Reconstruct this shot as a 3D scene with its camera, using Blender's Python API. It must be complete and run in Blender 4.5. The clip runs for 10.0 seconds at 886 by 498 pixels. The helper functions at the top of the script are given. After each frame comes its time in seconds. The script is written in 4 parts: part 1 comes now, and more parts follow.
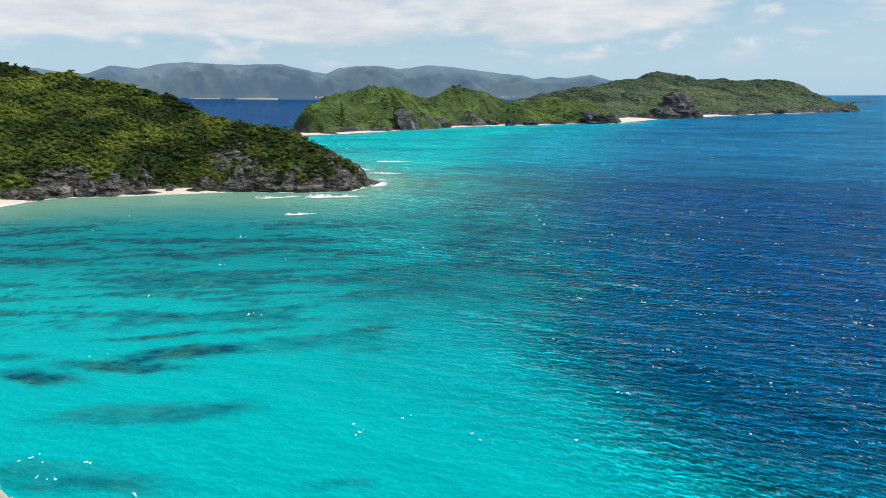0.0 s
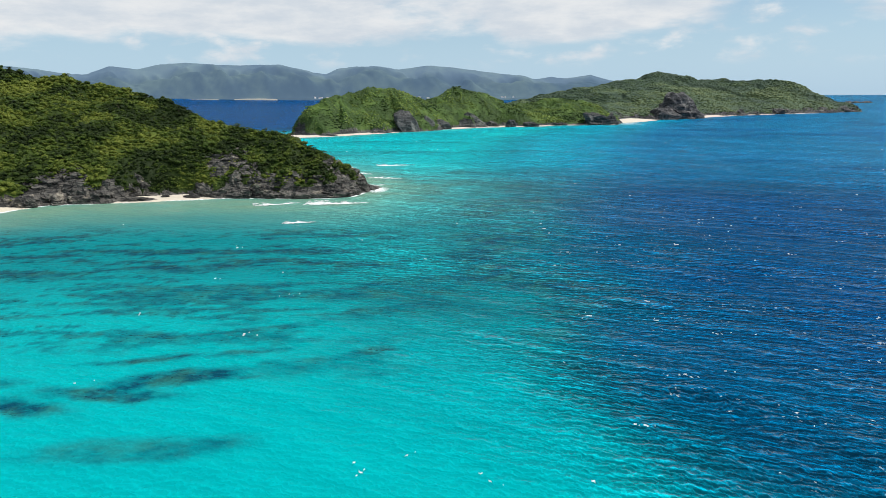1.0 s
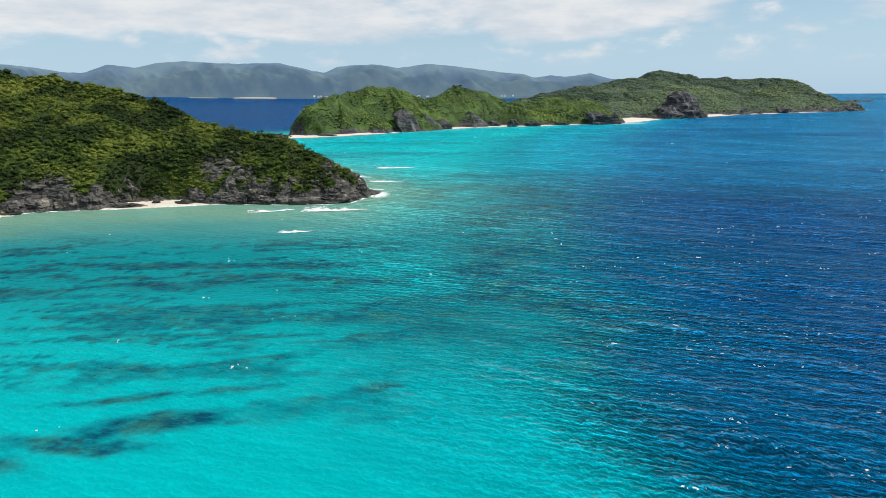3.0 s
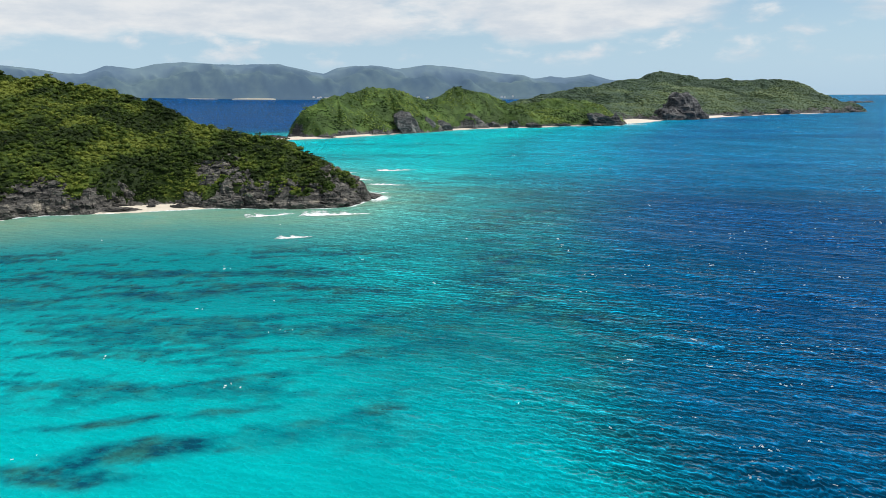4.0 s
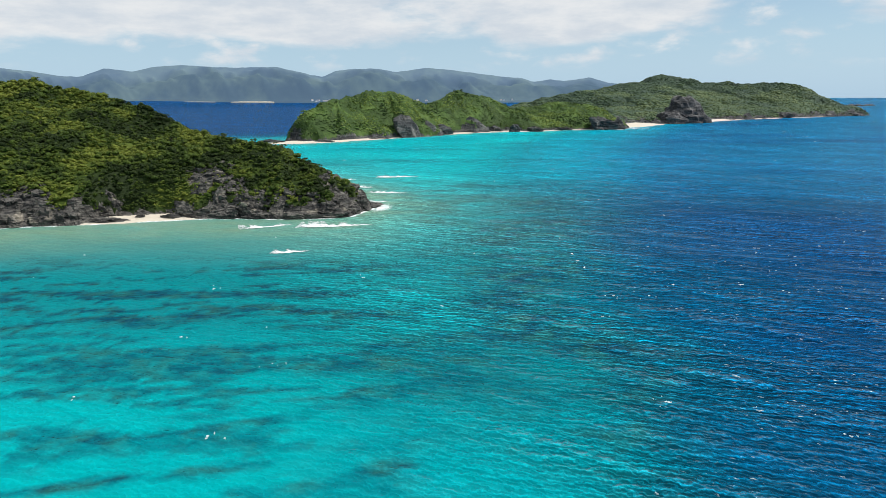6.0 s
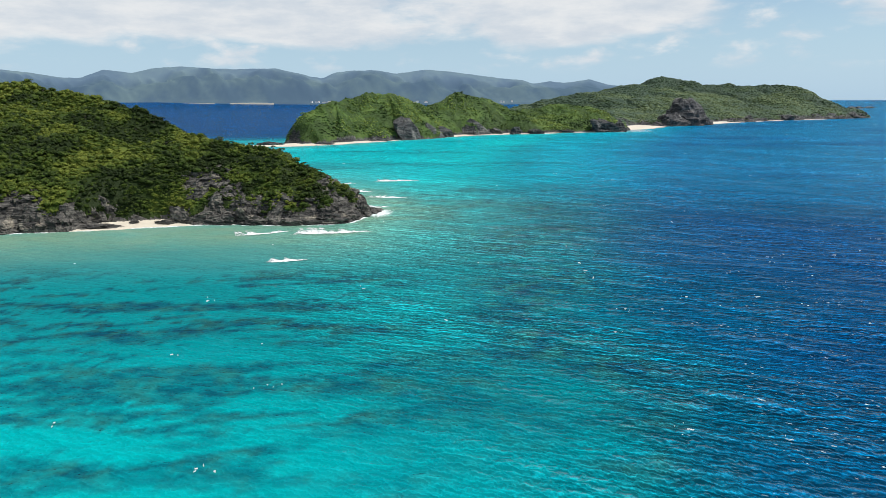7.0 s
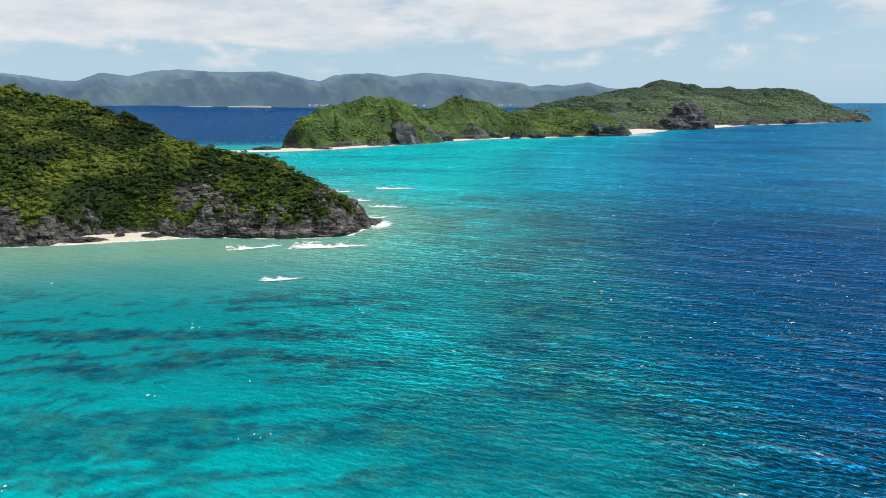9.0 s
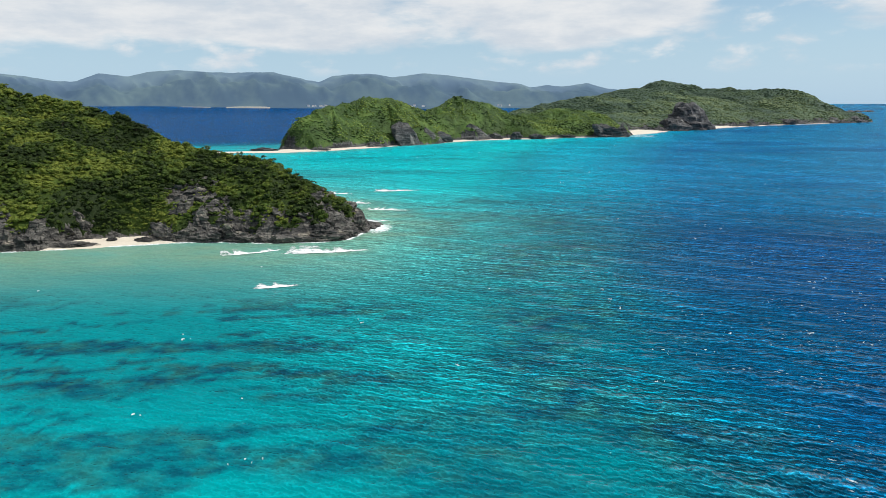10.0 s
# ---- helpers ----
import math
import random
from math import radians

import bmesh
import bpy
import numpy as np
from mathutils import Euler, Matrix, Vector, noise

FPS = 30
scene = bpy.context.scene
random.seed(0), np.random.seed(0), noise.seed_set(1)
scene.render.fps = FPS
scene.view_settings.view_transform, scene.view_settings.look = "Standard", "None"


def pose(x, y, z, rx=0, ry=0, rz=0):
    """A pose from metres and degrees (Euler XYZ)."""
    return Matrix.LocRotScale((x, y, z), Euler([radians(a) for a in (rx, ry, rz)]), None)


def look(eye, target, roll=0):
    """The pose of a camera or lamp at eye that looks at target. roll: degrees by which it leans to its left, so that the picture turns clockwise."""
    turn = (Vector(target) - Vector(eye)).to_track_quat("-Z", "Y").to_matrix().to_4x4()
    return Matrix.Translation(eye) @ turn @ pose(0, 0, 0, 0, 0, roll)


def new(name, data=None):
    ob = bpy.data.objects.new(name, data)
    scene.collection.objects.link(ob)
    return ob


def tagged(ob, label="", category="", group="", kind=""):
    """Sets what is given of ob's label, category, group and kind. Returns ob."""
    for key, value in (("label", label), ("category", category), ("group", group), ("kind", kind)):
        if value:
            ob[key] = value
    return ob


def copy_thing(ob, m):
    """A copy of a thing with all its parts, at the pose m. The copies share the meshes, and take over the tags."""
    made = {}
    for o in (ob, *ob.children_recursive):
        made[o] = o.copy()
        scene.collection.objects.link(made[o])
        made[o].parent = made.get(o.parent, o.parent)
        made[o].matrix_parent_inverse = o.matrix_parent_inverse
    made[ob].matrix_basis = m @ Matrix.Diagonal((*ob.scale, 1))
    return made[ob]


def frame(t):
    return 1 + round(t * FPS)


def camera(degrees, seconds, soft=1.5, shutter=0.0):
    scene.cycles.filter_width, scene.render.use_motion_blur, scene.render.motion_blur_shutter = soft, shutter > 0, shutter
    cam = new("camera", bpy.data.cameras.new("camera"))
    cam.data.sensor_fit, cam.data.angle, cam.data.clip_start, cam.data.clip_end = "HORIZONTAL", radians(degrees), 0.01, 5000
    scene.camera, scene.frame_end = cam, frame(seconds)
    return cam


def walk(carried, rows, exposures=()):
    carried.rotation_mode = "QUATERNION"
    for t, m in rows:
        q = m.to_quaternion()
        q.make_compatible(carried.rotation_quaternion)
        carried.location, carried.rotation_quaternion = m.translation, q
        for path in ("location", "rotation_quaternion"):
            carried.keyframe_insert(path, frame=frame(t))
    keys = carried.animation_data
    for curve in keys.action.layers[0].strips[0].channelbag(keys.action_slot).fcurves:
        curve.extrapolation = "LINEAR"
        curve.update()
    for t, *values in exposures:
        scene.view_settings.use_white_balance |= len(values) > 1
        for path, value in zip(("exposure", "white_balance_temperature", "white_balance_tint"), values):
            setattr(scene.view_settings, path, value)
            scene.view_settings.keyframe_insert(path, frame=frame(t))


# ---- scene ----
cam = camera(68.0, 10.0, soft=0.6)
PATH = [
    (0, (0.765, 12.835, 50.122), (0.705, 32.295, 45.532), -0.2),
    (0.5, (0.303, 16.529, 51.345), (0.243, 35.999, 46.765), -0.3),
    (1, (-0.200, 20.297, 52.206), (-0.250, 39.757, 47.616), -0.3),
    (1.5, (-0.740, 24.133, 52.787), (-0.790, 43.593, 48.177), -0.3),
    (2, (-1.310, 28.027, 53.157), (-1.340, 47.487, 48.527), -0.3),
    (2.5, (-1.907, 31.974, 53.381), (-1.937, 51.424, 48.741), -0.3),
    (4, (-3.802, 44.053, 53.678), (-3.812, 63.513, 49.068), -0.3),
    (4.5, (-4.453, 48.135, 53.778), (-4.443, 67.605, 49.198), -0.2),
    (5, (-5.104, 52.232, 53.921), (-5.094, 71.702, 49.371), -0.3),
    (5.5, (-5.751, 56.336, 54.119), (-5.731, 75.806, 49.579), -0.3),
    (7, (-7.618, 68.625, 55.047), (-7.568, 88.115, 50.567), -0.2),
    (7.5, (-8.199, 72.687, 55.427), (-8.129, 92.187, 50.967), -0.2),
    (8, (-8.750, 76.721, 55.799), (-8.660, 96.221, 51.369), -0.2),
    (8.5, (-9.267, 80.719, 56.126), (-9.167, 100.229, 51.716), -0.2),
    (9, (-9.745, 84.673, 56.363), (-9.635, 104.183, 51.963), -0.2),
    (9.5, (-10.178, 88.576, 56.454), (-10.058, 108.086, 52.064), -0.2),
    (10, (-10.562, 92.421, 56.337), (-10.422, 111.931, 51.957), -0.2),
]
walk(cam, [(t, look(eye, aim, roll)) for t, eye, aim, roll in PATH])


# ---- light ----
SUN_AZ, SUN_EL = radians(94), radians(57)      # clockwise from +y
sun_dir = Vector((math.sin(SUN_AZ) * math.cos(SUN_EL), math.cos(SUN_AZ) * math.cos(SUN_EL), math.sin(SUN_EL)))
sun = new("sun", bpy.data.lights.new("sun", "SUN"))
sun.data.energy, sun.data.angle, sun.data.color = 4.2, radians(0.53), (1.0, 0.96, 0.9)
sun.matrix_world = look(sun_dir * 900, (0, 0, 0))
scene.view_settings.exposure = 0.0

world = bpy.data.worlds.new("sky")
scene.world = world
world.use_nodes = True


class Nodes:
    """Short hand for a node tree."""

    def __init__(self, tree):
        self.tree = tree
        tree.nodes.clear()

    def add(self, kind, **values):
        n = self.tree.nodes.new(kind)
        for key, value in values.items():
            if key in n.inputs:
                self.put(n.inputs[key], value)
        return n

    def put(self, socket, value):
        if isinstance(value, bpy.types.NodeSocket):
            self.tree.links.new(value, socket)
        elif value is not None:
            socket.default_value = value

    def math(self, op, a, b=None, c=None, clamp=False):
        n = self.tree.nodes.new("ShaderNodeMath")
        n.operation, n.use_clamp = op, clamp
        for s, v in zip(n.inputs, (a, b, c)):
            self.put(s, v)
        return n.outputs[0]

    def span(self, v, lo, hi, to_lo=0.0, to_hi=1.0, smooth=True):
        n = self.tree.nodes.new("ShaderNodeMapRange")
        n.interpolation_type = "SMOOTHSTEP" if smooth else "LINEAR"
        for s, x in zip(n.inputs, (v, lo, hi, to_lo, to_hi)):
            self.put(s, x)
        return n.outputs[0]

    def mix(self, f, a, b, blend="MIX"):
        n = self.tree.nodes.new("ShaderNodeMix")
        n.data_type, n.blend_type = "RGBA", blend
        for s, x in zip((n.inputs[0], n.inputs[6], n.inputs[7]), (f, a, b)):
            self.put(s, (*x, 1) if isinstance(x, tuple) and len(x) == 3 else x)
        return n.outputs[2]

    def noise(self, vector, scale, detail=4.0, rough=0.55, distort=0.0):
        n = self.tree.nodes.new("ShaderNodeTexNoise")
        for key, v in (("Vector", vector), ("Scale", scale), ("Detail", detail), ("Roughness", rough), ("Distortion", distort)):
            self.put(n.inputs[key], v)
        return n.outputs["Fac"]

    def place(self, vector, rot=(0, 0, 0), scale=(1, 1, 1), loc=(0, 0, 0)):
        n = self.tree.nodes.new("ShaderNodeMapping")
        for key, v in (("Vector", vector), ("Rotation", rot), ("Scale", scale), ("Location", loc)):
            self.put(n.inputs[key], v)
        return n.outputs[0]

    def xyz(self, x, y, z):
        n = self.tree.nodes.new("ShaderNodeCombineXYZ")
        for s, v in zip(n.inputs, (x, y, z)):
            self.put(s, v)
        return n.outputs[0]

    def split(self, v):
        n = self.tree.nodes.new("ShaderNodeSeparateXYZ")
        self.put(n.inputs[0], v)
        return n.outputs

    def ramp(self, f, stops):
        n = self.tree.nodes.new("ShaderNodeValToRGB")
        r = n.color_ramp
        while len(r.elements) < len(stops):
            r.elements.new(0.5)
        for e, (p, col) in zip(r.elements, stops):
            e.position, e.color = p, (*col, 1)
        self.put(n.inputs[0], f)
        return n.outputs[0]

    def attr(self, name):
        n = self.tree.nodes.new("ShaderNodeAttribute")
        n.attribute_name = name
        return n.outputs["Fac"]

    def bump(self, height, strength, distance, normal=None):
        n = self.tree.nodes.new("ShaderNodeBump")
        for key, v in (("Height", height), ("Strength", strength), ("Distance", distance), ("Normal", normal)):
            self.put(n.inputs[key], v)
        return n.outputs[0]


def build_sky():
    """Blue sky, a bank of broken stratocumulus above the far hills and small cumulus below it."""
    g = Nodes(world.node_tree)
    tc = g.add("ShaderNodeTexCoord")
    x, y, z = g.split(tc.outputs["Generated"])
    up = g.math("MAXIMUM", z, 0.012)
    sky = g.add("ShaderNodeTexSky", Vector=g.xyz(x, y, up))
    sky.sky_type, sky.sun_disc = "NISHITA", False
    sky.sun_elevation, sky.sun_rotation = SUN_EL, SUN_AZ
    sky.air_density, sky.dust_density, sky.ozone_density = 1.0, 1.2, 1.5
    blue = g.mix(1.0, sky.outputs[0], (0.092, 0.105, 0.112), "MULTIPLY")
    # low haze
    blue = g.mix(g.span(z, 0.0, 0.20, 0.80, 0.15), blue, (0.50, 0.70, 0.88))
    az = g.math("ARCTAN2", x, y)
    flat = g.xyz(g.math("MULTIPLY", az, 4.4), g.math("MULTIPLY", z, 14.5), g.math("MULTIPLY", y, 0.4))
    big = g.noise(g.place(flat, loc=(3.1, 0.4, 0)), 0.9, 6, 0.55, 0.25)
    fine = g.noise(g.place(flat, loc=(7.7, 2.0, 0)), 3.3, 7, 0.6, 0.3)
    # the bank: thick from some five degrees up, thinner overhead and towards the right
    band = g.span(z, 0.040, 0.100, -0.26, 0.27)
    high = g.span(z, 0.2, 0.6, 0.0, -0.22)
    gap = g.span(g.math("ABSOLUTE", g.math("SUBTRACT", az, 0.455)), 0.02, 0.12, -0.26, 0.0)
    v = g.math("ADD", g.math("ADD", big, g.math("MULTIPLY", g.math("SUBTRACT", fine, 0.5), 0.35)), g.math("ADD", band, g.math("ADD", high, gap)))
    bank = g.span(v, 0.44, 0.70)
    # small cumulus low down
    puff = g.noise(g.place(flat, scale=(1.5, 1.0, 1.0), loc=(1.9, 5.3, 0)), 1.9, 6, 0.55, 0.15)
    puffs = g.math("MULTIPLY", g.span(puff, 0.50, 0.72), g.span(z, 0.03, 0.055, 0.0, 0.85))
    cover = g.math("MAXIMUM", g.math("MULTIPLY", bank, 0.93), puffs)
    shade = g.noise(g.place(flat, loc=(0.3, 9.1, 0)), 2.2, 5, 0.6)
    white = g.mix(g.span(shade, 0.3, 0.7), (0.62, 0.68, 0.75), (0.83, 0.84, 0.85))
    out = g.mix(cover, blue, white)
    bg = g.add("ShaderNodeBackground", Color=out, Strength=1.0)
    o = g.add("ShaderNodeOutputWorld")
    g.tree.links.new(bg.outputs[0], o.inputs[0])


build_sky()


# ---- materials ----
def material(name):
    m = bpy.data.materials.new(name)
    m.use_nodes = True
    g = Nodes(m.node_tree)
    b = g.add("ShaderNodeBsdfPrincipled")
    o = g.add("ShaderNodeOutputMaterial")
    g.tree.links.new(b.outputs[0], o.inputs[0])
    return m, g, b


def where(g):
    return g.add("ShaderNodeNewGeometry").outputs["Position"]


WAVES = (0.50, 0.32, 0.19, 0.10)     # heights of the wind waves, longest first, in metres
SHEEN = 0.32                         # share of the mirror light that the torn surface sends back


def make_water():
    m, g, b = material("sea_water")
    pos = where(g)
    deep, reef, shal, foam, navy = (g.attr(k) for k in ("deep", "reef", "shal", "foam", "navy"))
    n1 = g.noise(g.place(pos, scale=(0.5, 1, 1)), 0.11, 5, 0.6, 0.4)
    n2 = g.noise(g.place(pos, rot=(0, 0, 0.3), scale=(0.55, 1, 1)), 0.4, 5, 0.62)
    d = g.math("ADD", deep, g.math("MULTIPLY", g.math("SUBTRACT", n1, 0.5), 0.08))
    col = g.ramp(d, [(0.0, (0.0, 0.312, 0.325)), (0.16, (0.0, 0.255, 0.285)), (0.4, (0.0, 0.092, 0.132)), (0.68, (0.0, 0.051, 0.110)), (1.0, (0.0, 0.039, 0.104))])
    # the shelf's darker tone: reef, with passing cloud shade put into the colour
    col = g.mix(g.math("MULTIPLY", g.attr("shelf"), g.span(deep, 0.2, 0.6, 0.6, 0.0)), col, (0.0, 0.110, 0.135))
    col = g.mix(g.attr("open"), col, g.mix(g.span(deep, 0.25, 0.95), (0.0, 0.210, 0.280), (0.004, 0.090, 0.185)))
    col = g.mix(navy, col, (0.001, 0.030, 0.110))
    r = g.math("MULTIPLY", reef, g.span(n2, 0.3, 0.7, 0.62, 1.20), clamp=True)
    coral = g.mix(g.span(g.noise(pos, 0.13, 4, 0.6), 0.42, 0.66), (0.002, 0.036, 0.070), (0.016, 0.086, 0.080))
    col = g.mix(g.math("MULTIPLY", r, 0.93), col, coral)
    col = g.mix(shal, col, g.mix(n2, (0.100, 0.240, 0.170), (0.200, 0.290, 0.200)))
    f = g.span(g.math("ADD", foam, g.math("MULTIPLY", g.math("SUBTRACT", g.noise(pos, 0.7, 6, 0.7), 0.5), 1.5)), 0.45, 0.75)
    f = g.math("MULTIPLY", f, g.span(foam, 0.02, 0.2))
    # sun glints and wind-torn crests painted white, in gusty clusters on the open water
    torn = g.place(g.place(pos, rot=(0, 0, radians(30))), scale=(0.5, 1, 1))
    glint_fleck = g.math("MULTIPLY", g.span(g.noise(torn, 1.5, 2, 0.6), 0.66, 0.74), g.span(g.noise(torn, 0.07, 3, 0.6), 0.46, 0.62))
    f = g.math("MAXIMUM", f, g.math("MULTIPLY", glint_fleck, g.span(deep, 0.35, 0.8, 0.0, 0.75)))
    def along(turn, long, at=(0, 0, 0)):
        """The ground plan turned so that crests run along its first axis, and drawn out along them."""
        return g.place(g.place(pos, rot=(0, 0, radians(turn))), scale=(long, 1, 1), loc=at)

    def train(turn, length, long, wander, at):
        """A train of waves of that length in metres, its crests broken and wandering, 0 to 1."""
        n = g.add("ShaderNodeTexWave", Vector=along(turn, long, at), Scale=0.314 / length, Distortion=wander, Detail=3.0)
        n.wave_type, n.bands_direction, n.wave_profile = "BANDS", "Y", "SIN"
        n.inputs["Detail Scale"].default_value, n.inputs["Detail Roughness"].default_value = 1.6, 0.6
        return n.outputs["Fac"]

    # broad wave tone put into the colour, lighter and darker along the swell
    swell = g.span(g.noise(along(30, 0.3), 0.045, 4, 0.6), 0.32, 0.68, 0.86, 1.14, False)
    swell = g.math("POWER", swell, g.span(deep, 0.0, 0.4, 0.35, 1.1))
    col = g.mix(1.0, col, g.xyz(swell, swell, swell), "MULTIPLY")
    # wind waves of four sizes, longer across the wind, choppier on the open water
    gust = g.span(g.noise(along(30, 0.4), 0.02, 3, 0.5), 0.35, 0.65, 0.7, 1.15)
    rough = g.math("MULTIPLY", gust, g.span(g.attr("chop"), 0.0, 0.45, 0.11, 1.0))
    rough = g.math("MULTIPLY", rough, g.math("SUBTRACT", 1.0, g.math("MULTIPLY", shal, 0.3)))
    trains = [train(32, 11.0, 0.55, 5.0, (0, 0, 0)), train(22, 4.0, 1.1, 7.0, (40, 9, 0)), train(8, 2.1, 1.2, 8.0, (110, 30, 0)), train(26, 1.1, 1.2, 9.0, (20, 60, 0))]
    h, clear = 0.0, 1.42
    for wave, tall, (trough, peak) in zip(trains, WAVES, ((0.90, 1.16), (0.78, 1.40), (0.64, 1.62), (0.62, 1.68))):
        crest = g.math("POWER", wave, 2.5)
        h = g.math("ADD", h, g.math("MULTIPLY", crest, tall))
        # wave light and shade put into the colour: thin crests lighter, troughs darker
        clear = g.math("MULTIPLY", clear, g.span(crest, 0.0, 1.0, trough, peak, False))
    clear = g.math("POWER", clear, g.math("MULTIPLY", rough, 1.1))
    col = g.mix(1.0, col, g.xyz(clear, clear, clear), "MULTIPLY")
    col = g.mix(f, col, (0.78, 0.82, 0.82))
    nrm = g.bump(g.math("MULTIPLY", h, g.math("POWER", rough, 0.45)), 1.0, 1.0)
    mirror = g.add("ShaderNodeFresnel", IOR=1.33, Normal=nrm).outputs[0]
    gloss = g.math("MULTIPLY", g.span(mirror, 0.06, 0.75, 0.004, SHEEN), g.math("SUBTRACT", 1.0, f))
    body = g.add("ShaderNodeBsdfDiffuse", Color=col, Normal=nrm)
    shine = g.add("ShaderNodeBsdfGlossy", Color=(0.75, 0.92, 1, 1), Roughness=0.1, Normal=nrm)
    both = g.add("ShaderNodeMixShader", Fac=gloss)
    g.put(both.inputs[1], body.outputs[0])
    g.put(both.inputs[2], shine.outputs[0])
    out = [n for n in g.tree.nodes if n.type == "OUTPUT_MATERIAL"][0]
    g.put(out.inputs[0], both.outputs[0])
    g.tree.nodes.remove(b)
    return m


def make_rock(name, dark, light, pale, size=1.0):
    """Layered grey rock: tilted beds of unlike tone, cracks across them, lichen and salt stains. size: how coarse the beds are."""
    m, g, b = material(name)
    pos = g.place(where(g), scale=(1 / size, 1 / size, 1 / size))
    tilt = g.place(pos, rot=(radians(-5), radians(10), 0), scale=(0.06, 0.09, 0.5))
    beds = g.noise(tilt, 0.9, 5, 0.7, 0.35)
    fine = g.noise(g.place(tilt, loc=(3, 1, 7)), 3.6, 4, 0.7, 0.3)
    grit = g.noise(pos, 0.9, 6, 0.65)
    spots = g.noise(pos, 0.16, 5, 0.6)
    col = g.mix(g.span(g.math("ADD", g.math("MULTIPLY", beds, 0.6), g.math("MULTIPLY", fine, 0.4)), 0.44, 0.58), dark, light)
    col = g.mix(g.span(grit, 0.35, 0.7, 0.0, 0.35), col, tuple(0.5 * (p + q) for p, q in zip(dark, light)))
    col = g.mix(g.span(spots, 0.56, 0.72, 0.0, 0.7), col, pale)
    cracks = g.add("ShaderNodeTexVoronoi", Vector=g.place(pos, rot=(radians(-5), radians(10), 0), scale=(0.45, 0.45, 0.9)), Scale=0.8)
    cracks.feature = "DISTANCE_TO_EDGE"
    col = g.mix(g.span(cracks.outputs[0], 0.0, 0.05, 0.55, 0.0), col, tuple(c * 0.4 for c in dark))
    g.put(b.inputs["Base Color"], col)
    b.inputs["Roughness"].default_value = 0.85
    relief = g.math("ADD", g.math("MULTIPLY", beds, 0.9), g.math("ADD", g.math("MULTIPLY", fine, 0.35), g.math("MULTIPLY", grit, 0.5)))
    g.put(b.inputs["Normal"], g.bump(relief, 1.0, 1.6 * size))
    return m


def make_sand():
    m, g, b = material("coral_sand")
    pos = where(g)
    col = g.mix(g.noise(pos, 0.22, 5, 0.6), (0.48, 0.42, 0.33), (0.66, 0.60, 0.49))
    col = g.mix(g.span(g.noise(pos, 1.6, 5, 0.7), 0.6, 0.75, 0, 0.5), col, (0.28, 0.24, 0.18))
    g.put(b.inputs["Base Color"], col)
    b.inputs["Roughness"].default_value = 0.95
    g.put(b.inputs["Normal"], g.bump(g.noise(pos, 0.9, 5, 0.6), 0.5, 0.3))
    return m


def make_leaf(name, dark, mid, light, patch=0.03):
    """Foliage: a tone for each crown, drifts of kinds of bush over the slope, and grain."""
    m, g, b = material(name)
    pos = where(g)
    geo = g.add("ShaderNodeNewGeometry")
    t = g.math("ADD", g.math("MULTIPLY", g.attr("tone"), 0.5), g.math("MULTIPLY", g.span(g.noise(pos, patch, 4, 0.6), 0.37, 0.63), 0.66))
    t = g.math("ADD", t, g.math("MULTIPLY", g.math("SUBTRACT", geo.outputs["Random Per Island"], 0.5), 0.22))
    col = g.ramp(t, [(0.22, dark), (0.55, mid), (0.95, light)])
    g.put(b.inputs["Base Color"], col)
    b.inputs["Roughness"].default_value = 0.55
    b.inputs["Specular IOR Level"].default_value = 0.1
    g.put(b.inputs["Normal"], g.bump(g.noise(pos, 40 * patch, 3, 0.7), 0.8, 0.012 / patch))
    thin = g.add("ShaderNodeBsdfTranslucent", Color=col)
    both = g.add("ShaderNodeMixShader", Fac=0.15)
    g.put(both.inputs[1], b.outputs[0])
    g.put(both.inputs[2], thin.outputs[0])
    out = [n for n in g.tree.nodes if n.type == "OUTPUT_MATERIAL"][0]
    g.put(out.inputs[0], both.outputs[0])
    return m


def make_plain(name, col, rough=0.7, vary=0.25, scale=1.0):
    m, g, b = material(name)
    n = g.noise(where(g), scale, 5, 0.6)
    g.put(b.inputs["Base Color"], g.mix(n, tuple(c * (1 - vary) for c in col), tuple(min(1, c * (1 + vary)) for c in col)))
    b.inputs["Roughness"].default_value = rough
    return m


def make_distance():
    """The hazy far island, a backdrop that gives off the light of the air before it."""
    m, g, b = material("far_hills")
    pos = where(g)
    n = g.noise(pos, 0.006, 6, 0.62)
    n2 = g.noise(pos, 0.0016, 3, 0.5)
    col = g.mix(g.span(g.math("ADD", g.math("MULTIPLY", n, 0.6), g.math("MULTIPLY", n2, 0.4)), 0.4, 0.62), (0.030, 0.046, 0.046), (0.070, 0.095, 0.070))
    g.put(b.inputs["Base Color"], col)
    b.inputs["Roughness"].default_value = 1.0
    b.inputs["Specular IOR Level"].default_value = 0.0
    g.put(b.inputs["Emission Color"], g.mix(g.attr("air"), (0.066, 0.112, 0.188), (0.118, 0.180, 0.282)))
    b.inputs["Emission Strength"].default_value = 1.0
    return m


